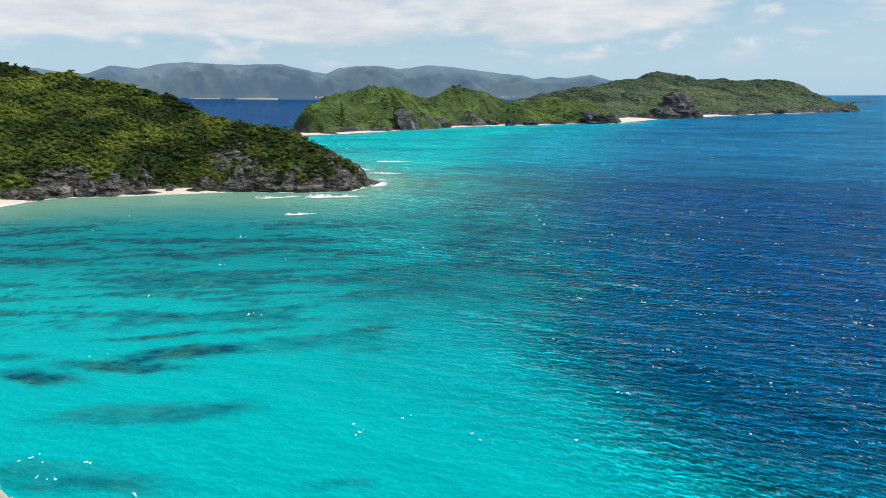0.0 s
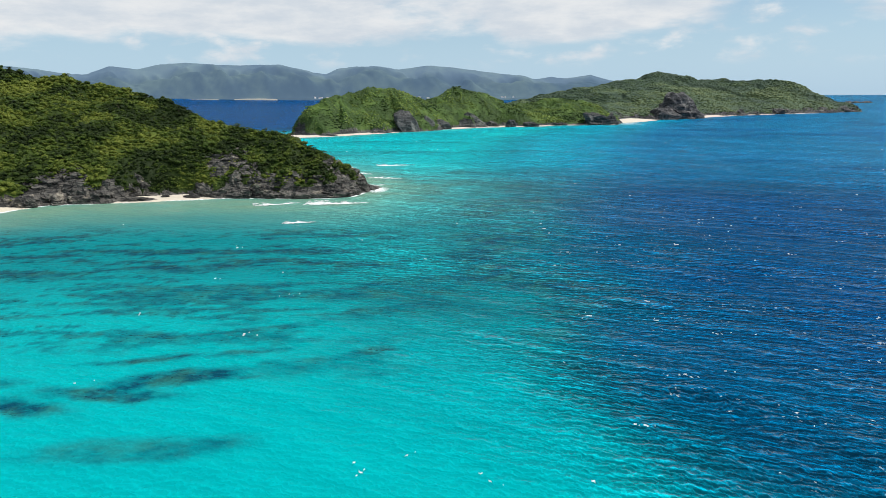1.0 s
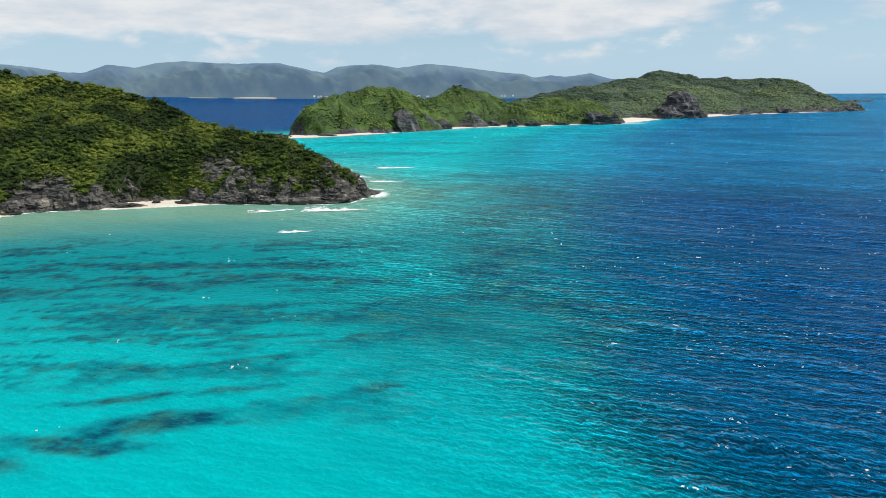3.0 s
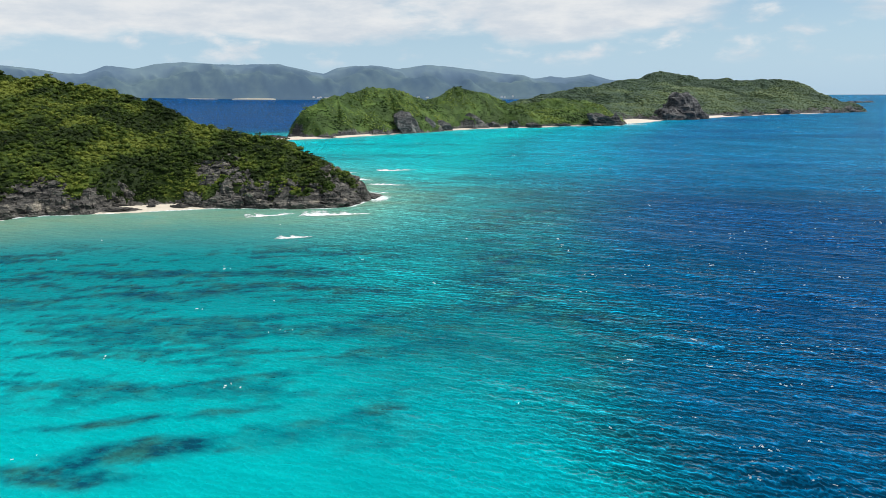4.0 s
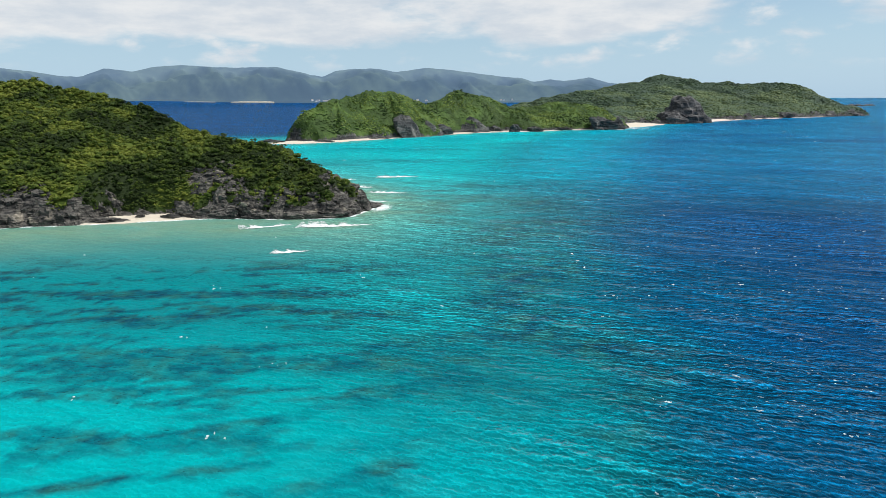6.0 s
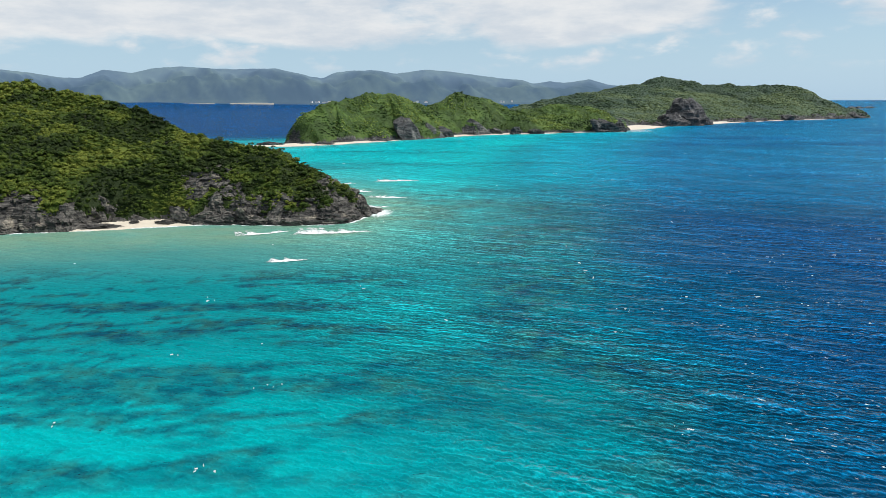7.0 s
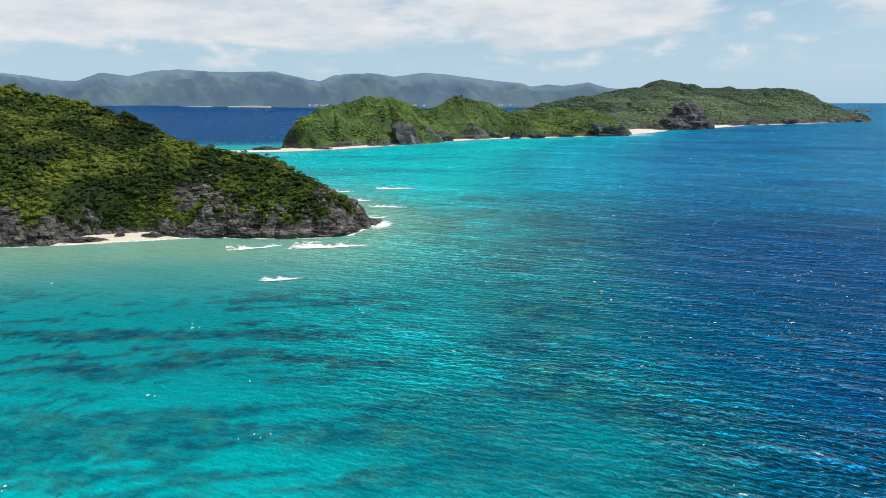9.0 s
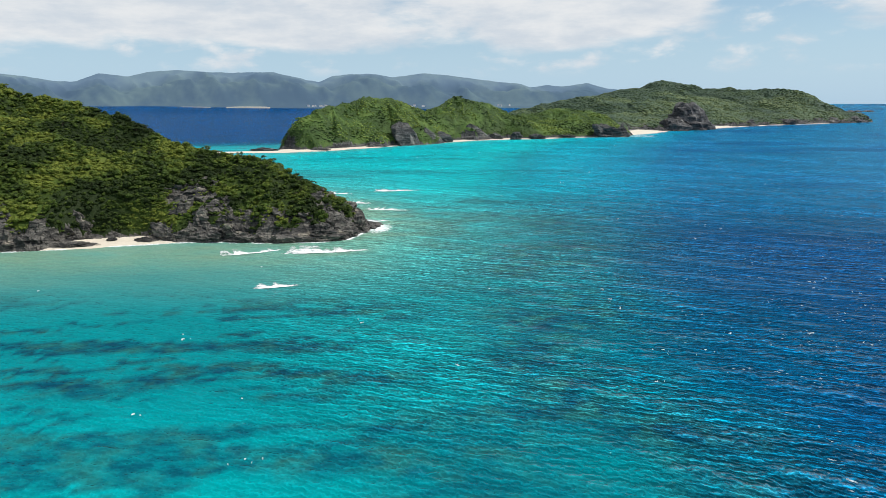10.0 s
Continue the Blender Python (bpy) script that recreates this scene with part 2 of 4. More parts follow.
WATER = make_water()
ROCK = make_rock("shore_rock", (0.012, 0.012, 0.012), (0.142, 0.132, 0.116), (0.42, 0.37, 0.29))
DARK_ROCK = make_rock("dark_rock", (0.020, 0.021, 0.024), (0.115, 0.112, 0.110), (0.26, 0.245, 0.22), 3.0)
CONCRETE = make_plain("weathered_concrete", (0.37, 0.335, 0.28), 0.9, 0.25, 1.4)
SAND = make_sand()
LEAF_NEAR = make_leaf("near_foliage", (0.018, 0.030, 0.008), (0.056, 0.088, 0.015), (0.152, 0.180, 0.030))
LEAF_MID = make_leaf("mid_foliage", (0.022, 0.044, 0.014), (0.078, 0.128, 0.030), (0.200, 0.260, 0.062), 0.026)
GRASS = make_leaf("slope_grass", (0.040, 0.072, 0.018), (0.075, 0.128, 0.030), (0.140, 0.195, 0.048), 0.03)
# paler, bluer greens: the haze of distance put into the leaf colour
LEAF_FAR_HAZED = make_leaf("hazed_far_foliage", (0.050, 0.080, 0.052), (0.082, 0.124, 0.066), (0.140, 0.180, 0.080), 0.006)
BARK = make_plain("bark", (0.12, 0.095, 0.07))
FOAM = make_plain("sea_foam", (0.74, 0.78, 0.78), 0.6, 0.12, 2.0)


def make_lace():
    """Foam that thins to lace away from the breaking edge."""
    m, g, b = material("breaking_foam")
    pos = where(g)
    n = g.math("ADD", g.math("MULTIPLY", g.noise(g.place(pos, scale=(0.6, 1, 1)), 1.6, 5, 0.75), 0.8), g.math("MULTIPLY", g.noise(pos, 0.3, 3, 0.6), 0.5))
    solid = g.span(g.math("SUBTRACT", n, g.math("MULTIPLY", g.attr("thin"), 0.24)), 0.40, 0.62)
    b.inputs["Base Color"].default_value = (0.78, 0.81, 0.81, 1)
    b.inputs["Roughness"].default_value = 0.7
    clear = g.add("ShaderNodeBsdfTransparent")
    both = g.add("ShaderNodeMixShader", Fac=solid)
    g.put(both.inputs[1], clear.outputs[0])
    g.put(both.inputs[2], b.outputs[0])
    out = [n_ for n_ in g.tree.nodes if n_.type == "OUTPUT_MATERIAL"][0]
    g.put(out.inputs[0], both.outputs[0])
    return m


LACE = make_lace()
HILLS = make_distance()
ROOF = make_plain("roof_tile", (0.42, 0.36, 0.32), 0.8, 0.1)
WHITE_WALL = make_plain("white_plaster", (0.78, 0.78, 0.76), 0.8, 0.05)


# ---- helpers of this place ----
rng = np.random.default_rng(7)
TABLE = rng.random((256, 256))


def vnoise(x, y, seed=0):
    """Smooth value noise, -1 to 1, one lattice cell a unit."""
    x, y = np.asarray(x, float) + seed * 17.31, np.asarray(y, float) + seed * 9.73
    i, j = np.floor(x).astype(int), np.floor(y).astype(int)
    u, v = x - i, y - j
    u, v = u * u * (3 - 2 * u), v * v * (3 - 2 * v)
    a, b_ = TABLE[i % 256, j % 256], TABLE[(i + 1) % 256, j % 256]
    c, d = TABLE[i % 256, (j + 1) % 256], TABLE[(i + 1) % 256, (j + 1) % 256]
    return 2 * ((a * (1 - u) + b_ * u) * (1 - v) + (c * (1 - u) + d * u) * v) - 1


def fbm(x, y, seed=0, octaves=4, gain=0.5):
    total, amp = 0.0, 1.0
    for k in range(octaves):
        total = total + amp * vnoise(x * 2 ** k, y * 2 ** k, seed + k * 3)
        amp *= gain
    return total


def step(a, lo, hi):
    t = np.clip((a - lo) / (hi - lo), 0, 1)
    return t * t * (3 - 2 * t)


def segment(x, y, p, q):
    """Distance to the segment p-q, and how far along it the nearest place is."""
    dx, dy = q[0] - p[0], q[1] - p[1]
    t = np.clip(((x - p[0]) * dx + (y - p[1]) * dy) / (dx * dx + dy * dy), 0, 1)
    return np.hypot(x - p[0] - t * dx, y - p[1] - t * dy), t


def shore_distance(x, y, coast):
    """Metres inland of a closed coastline; below zero at sea."""
    best, inside = np.full(np.shape(x), 1e9), np.zeros(np.shape(x), bool)
    for p, q in zip(coast, coast[1:] + coast[:1]):
        best = np.minimum(best, segment(x, y, p, q)[0])
        cross = (p[1] > y) != (q[1] > y)
        inside ^= cross & (x < (q[0] - p[0]) * (y - p[1]) / (q[1] - p[1] + 1e-9) + p[0])
    return np.where(inside, best, -best)


def np_mesh(name, verts, faces, mats, index=None, smooth=False, **attributes):
    """A mesh from arrays: faces of one size, material numbers, float attributes a vertex."""
    me = bpy.data.meshes.new(name)
    verts, faces = np.asarray(verts, np.float32), np.asarray(faces, np.int32)
    n, k = faces.shape
    me.vertices.add(len(verts))
    me.vertices.foreach_set("co", verts.ravel())
    me.loops.add(n * k)
    me.loops.foreach_set("vertex_index", faces.ravel())
    me.polygons.add(n)
    me.polygons.foreach_set("loop_start", np.arange(0, n * k, k, dtype=np.int32))
    for m in mats:
        me.materials.append(m)
    if index is not None:
        me.polygons.foreach_set("material_index", np.asarray(index, np.int32))
    me.polygons.foreach_set("use_smooth", np.full(n, smooth))
    for key, values in attributes.items():
        me.attributes.new(key, "FLOAT", "POINT").data.foreach_set("value", np.asarray(values, np.float32))
    me.update(calc_edges=True)
    me.validate()
    return me


def grid_faces(rows, cols):
    i = np.arange(rows * cols).reshape(rows, cols)
    return np.stack([i[:-1, :-1], i[:-1, 1:], i[1:, 1:], i[1:, :-1]], -1).reshape(-1, 4)


def part(name, mesh, parent, label=""):
    ob = new(name, mesh)
    ob.parent = parent
    return tagged(ob, label)


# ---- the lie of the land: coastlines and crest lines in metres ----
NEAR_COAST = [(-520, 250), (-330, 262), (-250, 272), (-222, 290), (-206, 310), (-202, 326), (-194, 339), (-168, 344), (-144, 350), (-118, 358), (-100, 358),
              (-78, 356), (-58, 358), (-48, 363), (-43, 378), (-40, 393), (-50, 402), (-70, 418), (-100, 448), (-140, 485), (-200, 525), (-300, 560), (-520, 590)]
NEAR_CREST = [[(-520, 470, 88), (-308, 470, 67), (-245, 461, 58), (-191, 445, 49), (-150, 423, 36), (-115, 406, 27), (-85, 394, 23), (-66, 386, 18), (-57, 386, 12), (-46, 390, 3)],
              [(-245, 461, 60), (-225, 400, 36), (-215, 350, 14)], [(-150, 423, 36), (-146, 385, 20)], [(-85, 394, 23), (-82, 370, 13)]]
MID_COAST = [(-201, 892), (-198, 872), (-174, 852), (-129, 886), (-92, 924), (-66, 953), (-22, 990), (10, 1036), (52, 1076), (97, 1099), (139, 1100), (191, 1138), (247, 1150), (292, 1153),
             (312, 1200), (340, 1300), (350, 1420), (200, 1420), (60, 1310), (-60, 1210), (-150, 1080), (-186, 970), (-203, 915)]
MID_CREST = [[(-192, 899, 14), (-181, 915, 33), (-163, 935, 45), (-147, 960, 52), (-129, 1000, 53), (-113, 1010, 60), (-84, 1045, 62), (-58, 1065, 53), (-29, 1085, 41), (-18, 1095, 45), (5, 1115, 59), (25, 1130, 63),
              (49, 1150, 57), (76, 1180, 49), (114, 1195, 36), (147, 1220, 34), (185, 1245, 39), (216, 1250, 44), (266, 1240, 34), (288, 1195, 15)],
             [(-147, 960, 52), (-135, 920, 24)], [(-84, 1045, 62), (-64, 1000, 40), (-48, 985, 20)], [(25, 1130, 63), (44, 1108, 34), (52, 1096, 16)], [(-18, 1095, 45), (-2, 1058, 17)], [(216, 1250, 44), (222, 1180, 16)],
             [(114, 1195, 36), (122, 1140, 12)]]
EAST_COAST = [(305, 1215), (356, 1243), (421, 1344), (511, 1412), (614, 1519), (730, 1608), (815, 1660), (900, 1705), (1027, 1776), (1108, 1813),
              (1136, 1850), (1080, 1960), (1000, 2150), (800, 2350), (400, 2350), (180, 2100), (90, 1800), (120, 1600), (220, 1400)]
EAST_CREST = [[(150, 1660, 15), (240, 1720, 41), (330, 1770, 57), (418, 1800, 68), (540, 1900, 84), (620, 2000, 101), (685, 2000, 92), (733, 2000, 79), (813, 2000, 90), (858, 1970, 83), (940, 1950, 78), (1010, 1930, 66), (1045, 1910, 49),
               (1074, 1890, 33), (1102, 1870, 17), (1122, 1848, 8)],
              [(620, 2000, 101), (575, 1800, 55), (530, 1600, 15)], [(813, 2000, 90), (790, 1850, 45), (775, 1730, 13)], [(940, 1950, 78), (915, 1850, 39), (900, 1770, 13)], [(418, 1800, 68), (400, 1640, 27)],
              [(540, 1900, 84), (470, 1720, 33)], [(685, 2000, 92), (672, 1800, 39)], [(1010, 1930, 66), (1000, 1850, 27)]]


class Land:
    """Hills between a coastline and crest lines, with beaches of given width along stretches of the shore."""

    def __init__(self, coast, crests, beaches, seed, rough, power, wiggle, cliff, bluffs=(), gully=0.0):
        self.coast, self.crests, self.beaches, self.seed = coast, crests, beaches, seed
        self.rough, self.power, self.wiggle, self.cliff, self.bluffs, self.gully = rough, power, wiggle, cliff, bluffs, gully

    def beach(self, x, y):
        """Width of sand at the shore near here."""
        w = 0.0
        for bx, by, reach, width in self.beaches:
            w = np.maximum(w, width * (1 - step(np.hypot(x - bx, y - by), 0.55 * reach, reach)))
        return w

    def line(self, x, y, base):
        """Height up to which the rock is bare."""
        k = 1.0
        for bx, by, reach, factor in self.bluffs:
            k = k * (1 + (factor - 1) * np.exp(-(np.hypot(x - bx, y - by) / reach) ** 2))
        return base * k * np.maximum(0.2, 1 + 1.2 * vnoise(x / 16, y / 16, self.seed + 31) + 0.4 * vnoise(x / 5, y / 5, self.seed + 32))

    def height(self, x, y):
        """Height, inland distance past the beach, and the beach's width."""
        s = self.seed
        d = shore_distance(x, y, self.coast)
        d = d + self.wiggle * fbm(x / (6 * self.wiggle), y / (6 * self.wiggle), s, 3) * np.exp(-np.abs(d) / (5 * self.wiggle))
        w = self.beach(x, y)
        inner = np.maximum(d - w, 0)
        top, part_up = np.zeros(np.shape(x)), np.zeros(np.shape(x))
        for line in self.crests:
            for p, q in zip(line, line[1:]):
                r, t = segment(x, y, p, q)
                h = p[2] + (q[2] - p[2]) * t
                rise = h * (inner / (inner + r + 1e-6)) ** self.power
                part_up = np.where(rise > top, inner / (inner + r + 1e-6), part_up)
                top = np.maximum(top, rise)
        lift = step(inner, 0, 14)
        z = top + self.rough * lift * fbm(x / (9 * self.rough), y / (9 * self.rough), s + 5, 4) * np.clip(top / 20, 0.15, 1)
        if self.gully:
            # valleys that run down from the ridge to the shore
            u = 0.8 * x + 0.6 * y + 38 * fbm(x / 80, y / 80, s + 40, 3)
            cut = np.abs(vnoise(u / 62, (0.8 * y - 0.6 * x) / 420, s + 41))
            z = z - self.gully * np.clip(1 - 2.2 * cut, 0, 1) * np.clip(4 * part_up * (1 - part_up), 0, 1) * np.clip(top / 35, 0, 1)
        gentle = 1.0
        for bx, by, reach, factor in self.bluffs:
            gentle = gentle * (1 - max(0.0, 1 - factor) * np.exp(-(np.hypot(x - bx, y - by) / (1.3 * reach)) ** 2))
        z = z + gentle * self.cliff * step(inner + 1.5 * vnoise(x / 5, y / 5, s + 8), 0.0, 4.0) * (0.75 + 0.35 * vnoise(x / 22, y / 22, s + 2)) * np.clip(top / 8, 0.2, 1)
        sand = np.clip(d, -12, w + 4) * 0.10
        return np.where(d > 0, np.maximum(z, 0) + np.maximum(sand, 0) * (w > 0.5) + 0.05, np.maximum(d * 0.35, -4)), inner, w, d


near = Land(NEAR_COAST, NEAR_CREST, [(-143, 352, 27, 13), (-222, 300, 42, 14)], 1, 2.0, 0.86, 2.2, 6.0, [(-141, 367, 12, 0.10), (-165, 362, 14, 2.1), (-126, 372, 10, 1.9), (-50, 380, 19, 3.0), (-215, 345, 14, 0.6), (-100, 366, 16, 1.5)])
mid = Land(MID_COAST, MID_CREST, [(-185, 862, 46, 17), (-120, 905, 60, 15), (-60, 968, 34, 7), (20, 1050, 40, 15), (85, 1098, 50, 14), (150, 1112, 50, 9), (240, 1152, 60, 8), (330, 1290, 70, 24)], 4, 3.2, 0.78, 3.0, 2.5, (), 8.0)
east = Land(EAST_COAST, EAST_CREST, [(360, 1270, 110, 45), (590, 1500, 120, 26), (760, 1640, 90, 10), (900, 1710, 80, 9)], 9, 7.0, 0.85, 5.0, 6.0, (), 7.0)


def land_mesh(name, land, x0, x1, y0, y1, cell, rock_line, jag, label, rock, soil, canopy=0.0, clump=4.6):
    """The ground of an island: sand, bare rock where it is low or steep, scrub elsewhere."""
    xs, ys = np.arange(x0, x1, cell), np.arange(y0, y1, cell)
    x, y = np.meshgrid(xs, ys)
    z, inner, w, d = land.height(x, y)
    gy, gx = np.gradient(z, cell)
    steep = np.hypot(gx, gy)
    line = land.line(x, y, rock_line)
    bare = (d > -2) & ((z < 1.3 * line) | (steep > 2.6)) & (inner > 0)
    sand = (inner <= 0) & (w > 0.5)
    k = np.where(bare, 1.0, 0.0)
    # ledges of the tilted strata
    lean = (z + 0.16 * x + 0.08 * y + 0.5 * fbm(x / 9, y / 9, land.seed + 42, 2)) / 1.5
    ledge = (step(lean % 1, 0.3, 0.75) - lean % 1) * 0.75 * jag
    z = z + canopy * (1 - k) * step(inner, 2, 10) * (0.6 + fbm(x / clump, y / clump, land.seed + 50, 2, 0.7))
    z = z + k * (ledge + jag * 0.55 * fbm(x / 4.5, y / 4.5, land.seed + 40, 3))
    z = z + k * jag * (0.35 * fbm(x / 1.8, y / 1.8, land.seed + 61, 2, 0.7) + np.random.default_rng(land.seed).normal(0, 0.12, x.shape))
    xo = x + k * jag * 0.7 * fbm(x / 3.5, z / 2.0, land.seed + 44, 2)
    yo = y + k * jag * 0.7 * fbm(y / 3.5 + z / 2.0, x / 3.5, land.seed + 47, 2)
    faces = grid_faces(len(ys), len(xs))
    kind = np.where(bare | (d < 0), 0, 2).ravel()[faces[:, 0]]
    index = np.where(sand.ravel()[faces].all(1), 1, np.where((kind == 2) & sand.ravel()[faces].any(1), 0, kind))
    keep = (d.ravel()[faces] > -10).any(1)
    faces, index = faces[keep], index[keep]
    used, faces = np.unique(faces, return_inverse=True)
    verts = np.stack([xo, yo, z], -1).reshape(-1, 3)[used]
    me = np_mesh(name, verts, faces.reshape(-1, 4), [rock, SAND, soil], index, tone=-0.1 + 0.3 * vnoise(verts[:, 0] / 6, verts[:, 1] / 6, 33) if canopy else np.full(len(verts), -0.2))
    ob = tagged(new(name, me), label, "island", kind="structure")
    return ob, (land, bare, sand, x0, y0, cell)


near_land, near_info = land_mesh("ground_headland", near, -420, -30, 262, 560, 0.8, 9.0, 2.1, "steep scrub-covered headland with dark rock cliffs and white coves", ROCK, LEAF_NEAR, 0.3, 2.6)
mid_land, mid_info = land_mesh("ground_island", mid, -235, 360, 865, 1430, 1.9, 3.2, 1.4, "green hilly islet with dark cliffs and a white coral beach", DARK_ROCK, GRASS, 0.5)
east_land, east_info = land_mesh("ground_far_island", east, 80, 1150, 1225, 2360, 3.4, 7.0, 2.5, "long green island with low dark cliffs and pale beaches", DARK_ROCK, LEAF_FAR_HAZED, 0.5)


# ---- the sea ----
def reef_edge(y):
    """Where the shallow shelf falls off, as x over y."""
    return np.interp(y, [60, 88, 102, 119, 138, 230, 335, 400, 500, 735, 850, 1245, 1700], [62, 42, 29, 21, 18, 24, 34, 46, 64, 116, 155, 330, 560])


# coral heads and rubble on the sandy floor: x, y, half length, half width, strength, slant
NEAR_REEF = [(-61, 129, 13, 2.4, 1.0, -0.03), (-51, 136, 12, 3.5, 1.0, 0.21), (-74, 124, 10, 2.7, 0.9, -0.22), (-84, 134, 7, 1.7, 0.7, -0.11), (-48, 110, 15, 3.2, 0.6, 0.08), (-61, 145, 12, 1.5, 0.9, 0.15), (-41, 149, 8, 2.0, 0.8, 0.3),
             (-23, 142, 13, 4.5, 0.6, 0.19), (-13, 138, 8, 3.0, 0.45, 0.4), (-51, 91, 14, 3.6, 0.55, -0.12), (-14, 90, 4, 1.3, 0.4, 0.0), (-17, 148, 6, 2.7, 0.7, 0.34), (-35, 143, 3, 1.9, 0.6, 0.4), (-40, 137, 5, 0.9, 0.6, -0.12)]
FAR_REEF = [(-52, 182, 6, 2.7, 0.7, 0.0), (-62, 158, 5, 1.5, 0.8, 0.31), (-40, 160, 8, 1.1, 0.6, 0.18), (-38, 177, 7, 1.1, 0.8, 0.11), (-49, 166, 9, 1.7, 0.6, 0.12), (-22, 170, 10, 1.8, 0.5, 0.25), (-15, 156, 9, 2.8, 0.4, 0.21),
            (-82, 181, 16, 2.4, 0.6, 0.03), (-75, 189, 12, 2.3, 0.6, 0.33), (-23, 189, 12, 4.6, 0.55, 0.4), (-14, 194, 10, 2.2, 0.6, 0.28), (-1, 204, 10, 3.1, 0.6, 0.27), (-77, 215, 16, 2.1, 0.8, 0.23)]


def build_sea():
    apex_y = -30.0
    a = np.concatenate([np.linspace(-180, -45, 26)[:-1], np.linspace(-45, 45, 470), np.linspace(45, 180, 26)[1:]])
    r = np.concatenate([[0.5, 25, 50], 75 * (4850 / 75) ** np.linspace(0, 1, 520)])
    A, R = np.meshgrid(np.radians(a), r)
    x, y = R * np.sin(A), apex_y + R * np.cos(A)
    # far off the sheet lifts a little so that its rim lies where the true horizon does
    s = np.clip((R - 2400) / 2450, 0, 1)
    z = 54 * (1 - R / (R + 8100 * s ** 10.4))
    gen = np.random.default_rng(3)
    swell = np.zeros_like(x)
    for lam in (26, 19, 14, 10.5, 8, 6.2, 5, 4, 3.2):
        for _ in range(3):
            th, ph = radians(58 + gen.normal(0, 14)), gen.random() * 6.28
            k = 2 * math.pi / (lam * gen.uniform(0.9, 1.1))
            q = k * (x * math.cos(th) + y * math.sin(th)) + ph
            swell += 0.007 * lam ** 0.9 * (np.sin(q) + 0.3 * np.sin(2 * q + 1.2)) * (1 - step(R, 26 * lam, 60 * lam))
    group = 0.75 + 0.45 * vnoise(x / 40, y / 25, 71)
    coasts = [shore_distance(x, y, c) for c in (NEAR_COAST, MID_COAST, EAST_COAST)]
    off = -np.maximum(np.maximum(coasts[0], coasts[1]), coasts[2])
    edge = x - reef_edge(y) + 7 * fbm(x / 30, y / 45, 60, 3)
    wide = np.interp(y, [100, 300, 450, 850, 1500], [1, 1.5, 2.4, 3.4, 5])
    deep = step(edge, -46 * wide, 32 + 2 * wide) * 0.5 + step(edge, -10, 48 + 32 * wide) * 0.5
    # band darkened partly for reef, partly for cloud shade held in the colour
    shelf = step(y + 0.5 * np.clip(x + 60, 0, 90), 160, 226) * (1 - step(y, 300, 350)) * (1 - step(x, 60, 120))
    # the strait behind the headland
    bar = np.interp(x, [-900, -400, -150], [840, 850, 880])
    deep = np.maximum(deep, step(y - bar, 20, 260) * step(-230 - x + (y - 900) * 0.25, -60, 60))
    deep = np.maximum(deep, step(y, 1500, 2000))
    deep = np.maximum(deep, 0.12 * step(y, 420, 560) + 0.05 * vnoise(x / 60, y / 40, 64))
    # turquoise run off the mid island's beach
    calm = swell * group * (0.45 + 0.55 * step(deep, 0.05, 0.6)) * step(off, 1, 25)
    reef = np.zeros_like(x)
    wx, wy = 2.5 * fbm(x / 12, y / 7, 80, 3), 0.9 * fbm(x / 8, y / 5, 81, 4, 0.6)
    for px, py, rx, ry, k, slant in NEAR_REEF + FAR_REEF:
        e = np.hypot((x - px + wx) / rx, (y - py - slant * (x - px) + wy) / ry)
        reef = np.maximum(reef, 1.1 * k * (1 - step(e, 0.55, 1.5)))
    # ribs of coral with lanes of sand between them, slanting a little across the bay
    lane = y - 0.07 * x + 1.6 * fbm(x / 22, y / 12, 88, 3)
    streak = fbm(x / 20, lane / 3.6, 90, 4, 0.6)
    ribs = fbm(x / 40, lane / 9.5, 92, 3)
    mottle = fbm(x / 22, y / 9, 95, 3)
    reef = reef * np.clip(0.92 + 0.3 * streak, 0.6, 1.15)
    west = 1 - step(x, -35, 8)
    field = step(lane, 196, 224) * (1 - step(y, 262, 292)) * west
    reef = np.maximum(reef, field * (0.08 + 0.86 * step(streak + 0.5 * ribs, 0.0, 0.45)))
    thin = step(lane, 140, 166) * (1 - step(lane, 205, 225)) * (1 - step(x, -20, 10)) * step(x, -220, -140)
    reef = np.maximum(reef, thin * (0.03 + 0.72 * step(streak + 0.45 * ribs + 0.35 * step(-x, 55, 95), 0.14, 0.56)))
    brow = np.exp(-((edge + 6) / 32) ** 2) * step(y, 118, 165) * (1 - step(y, 380, 520))
    reef = np.maximum(reef, brow * np.clip(0.6 + 0.5 * mottle, 0, 1))
    outer = step(y, 300, 350) * (1 - step(y, 440, 540)) * step(x, -90, -20) * (1 - step(x, 60, 120))
    reef = np.maximum(reef, outer * np.clip(0.38 + 0.5 * mottle, 0, 0.8))
    run = step(y, 480, 560) * (1 - step(y, 900, 1100))
    reef = np.maximum(reef, run * 0.5 * step(fbm(x / 90, y / 22, 97, 3), 0.0, 0.9))
    reef *= 1 - step(deep, 0.45, 0.95)
    near_off = -coasts[0]
    shal = np.clip(np.exp(-np.maximum(near_off - 24, 0) / 40) * step(y, 250, 300), 0, 1) * (0.95 - 0.5 * step(x, -52, -8)) * (0.9 + 0.15 * mottle)
    shal = np.maximum(shal, 0.22 * np.exp(-((np.hypot((x + 15) / 55, (y - 400) / 100)) ** 2)) * (1 - step(deep, 0.2, 0.6)))
    shal = np.maximum(shal, 0.25 * np.exp(-np.maximum(-coasts[1], 0) / 14))
    navy = step(fbm(x / 160, y / 110, 66, 3), 0.05, 0.75) * 0.45 * step(deep, 0.6, 0.95)
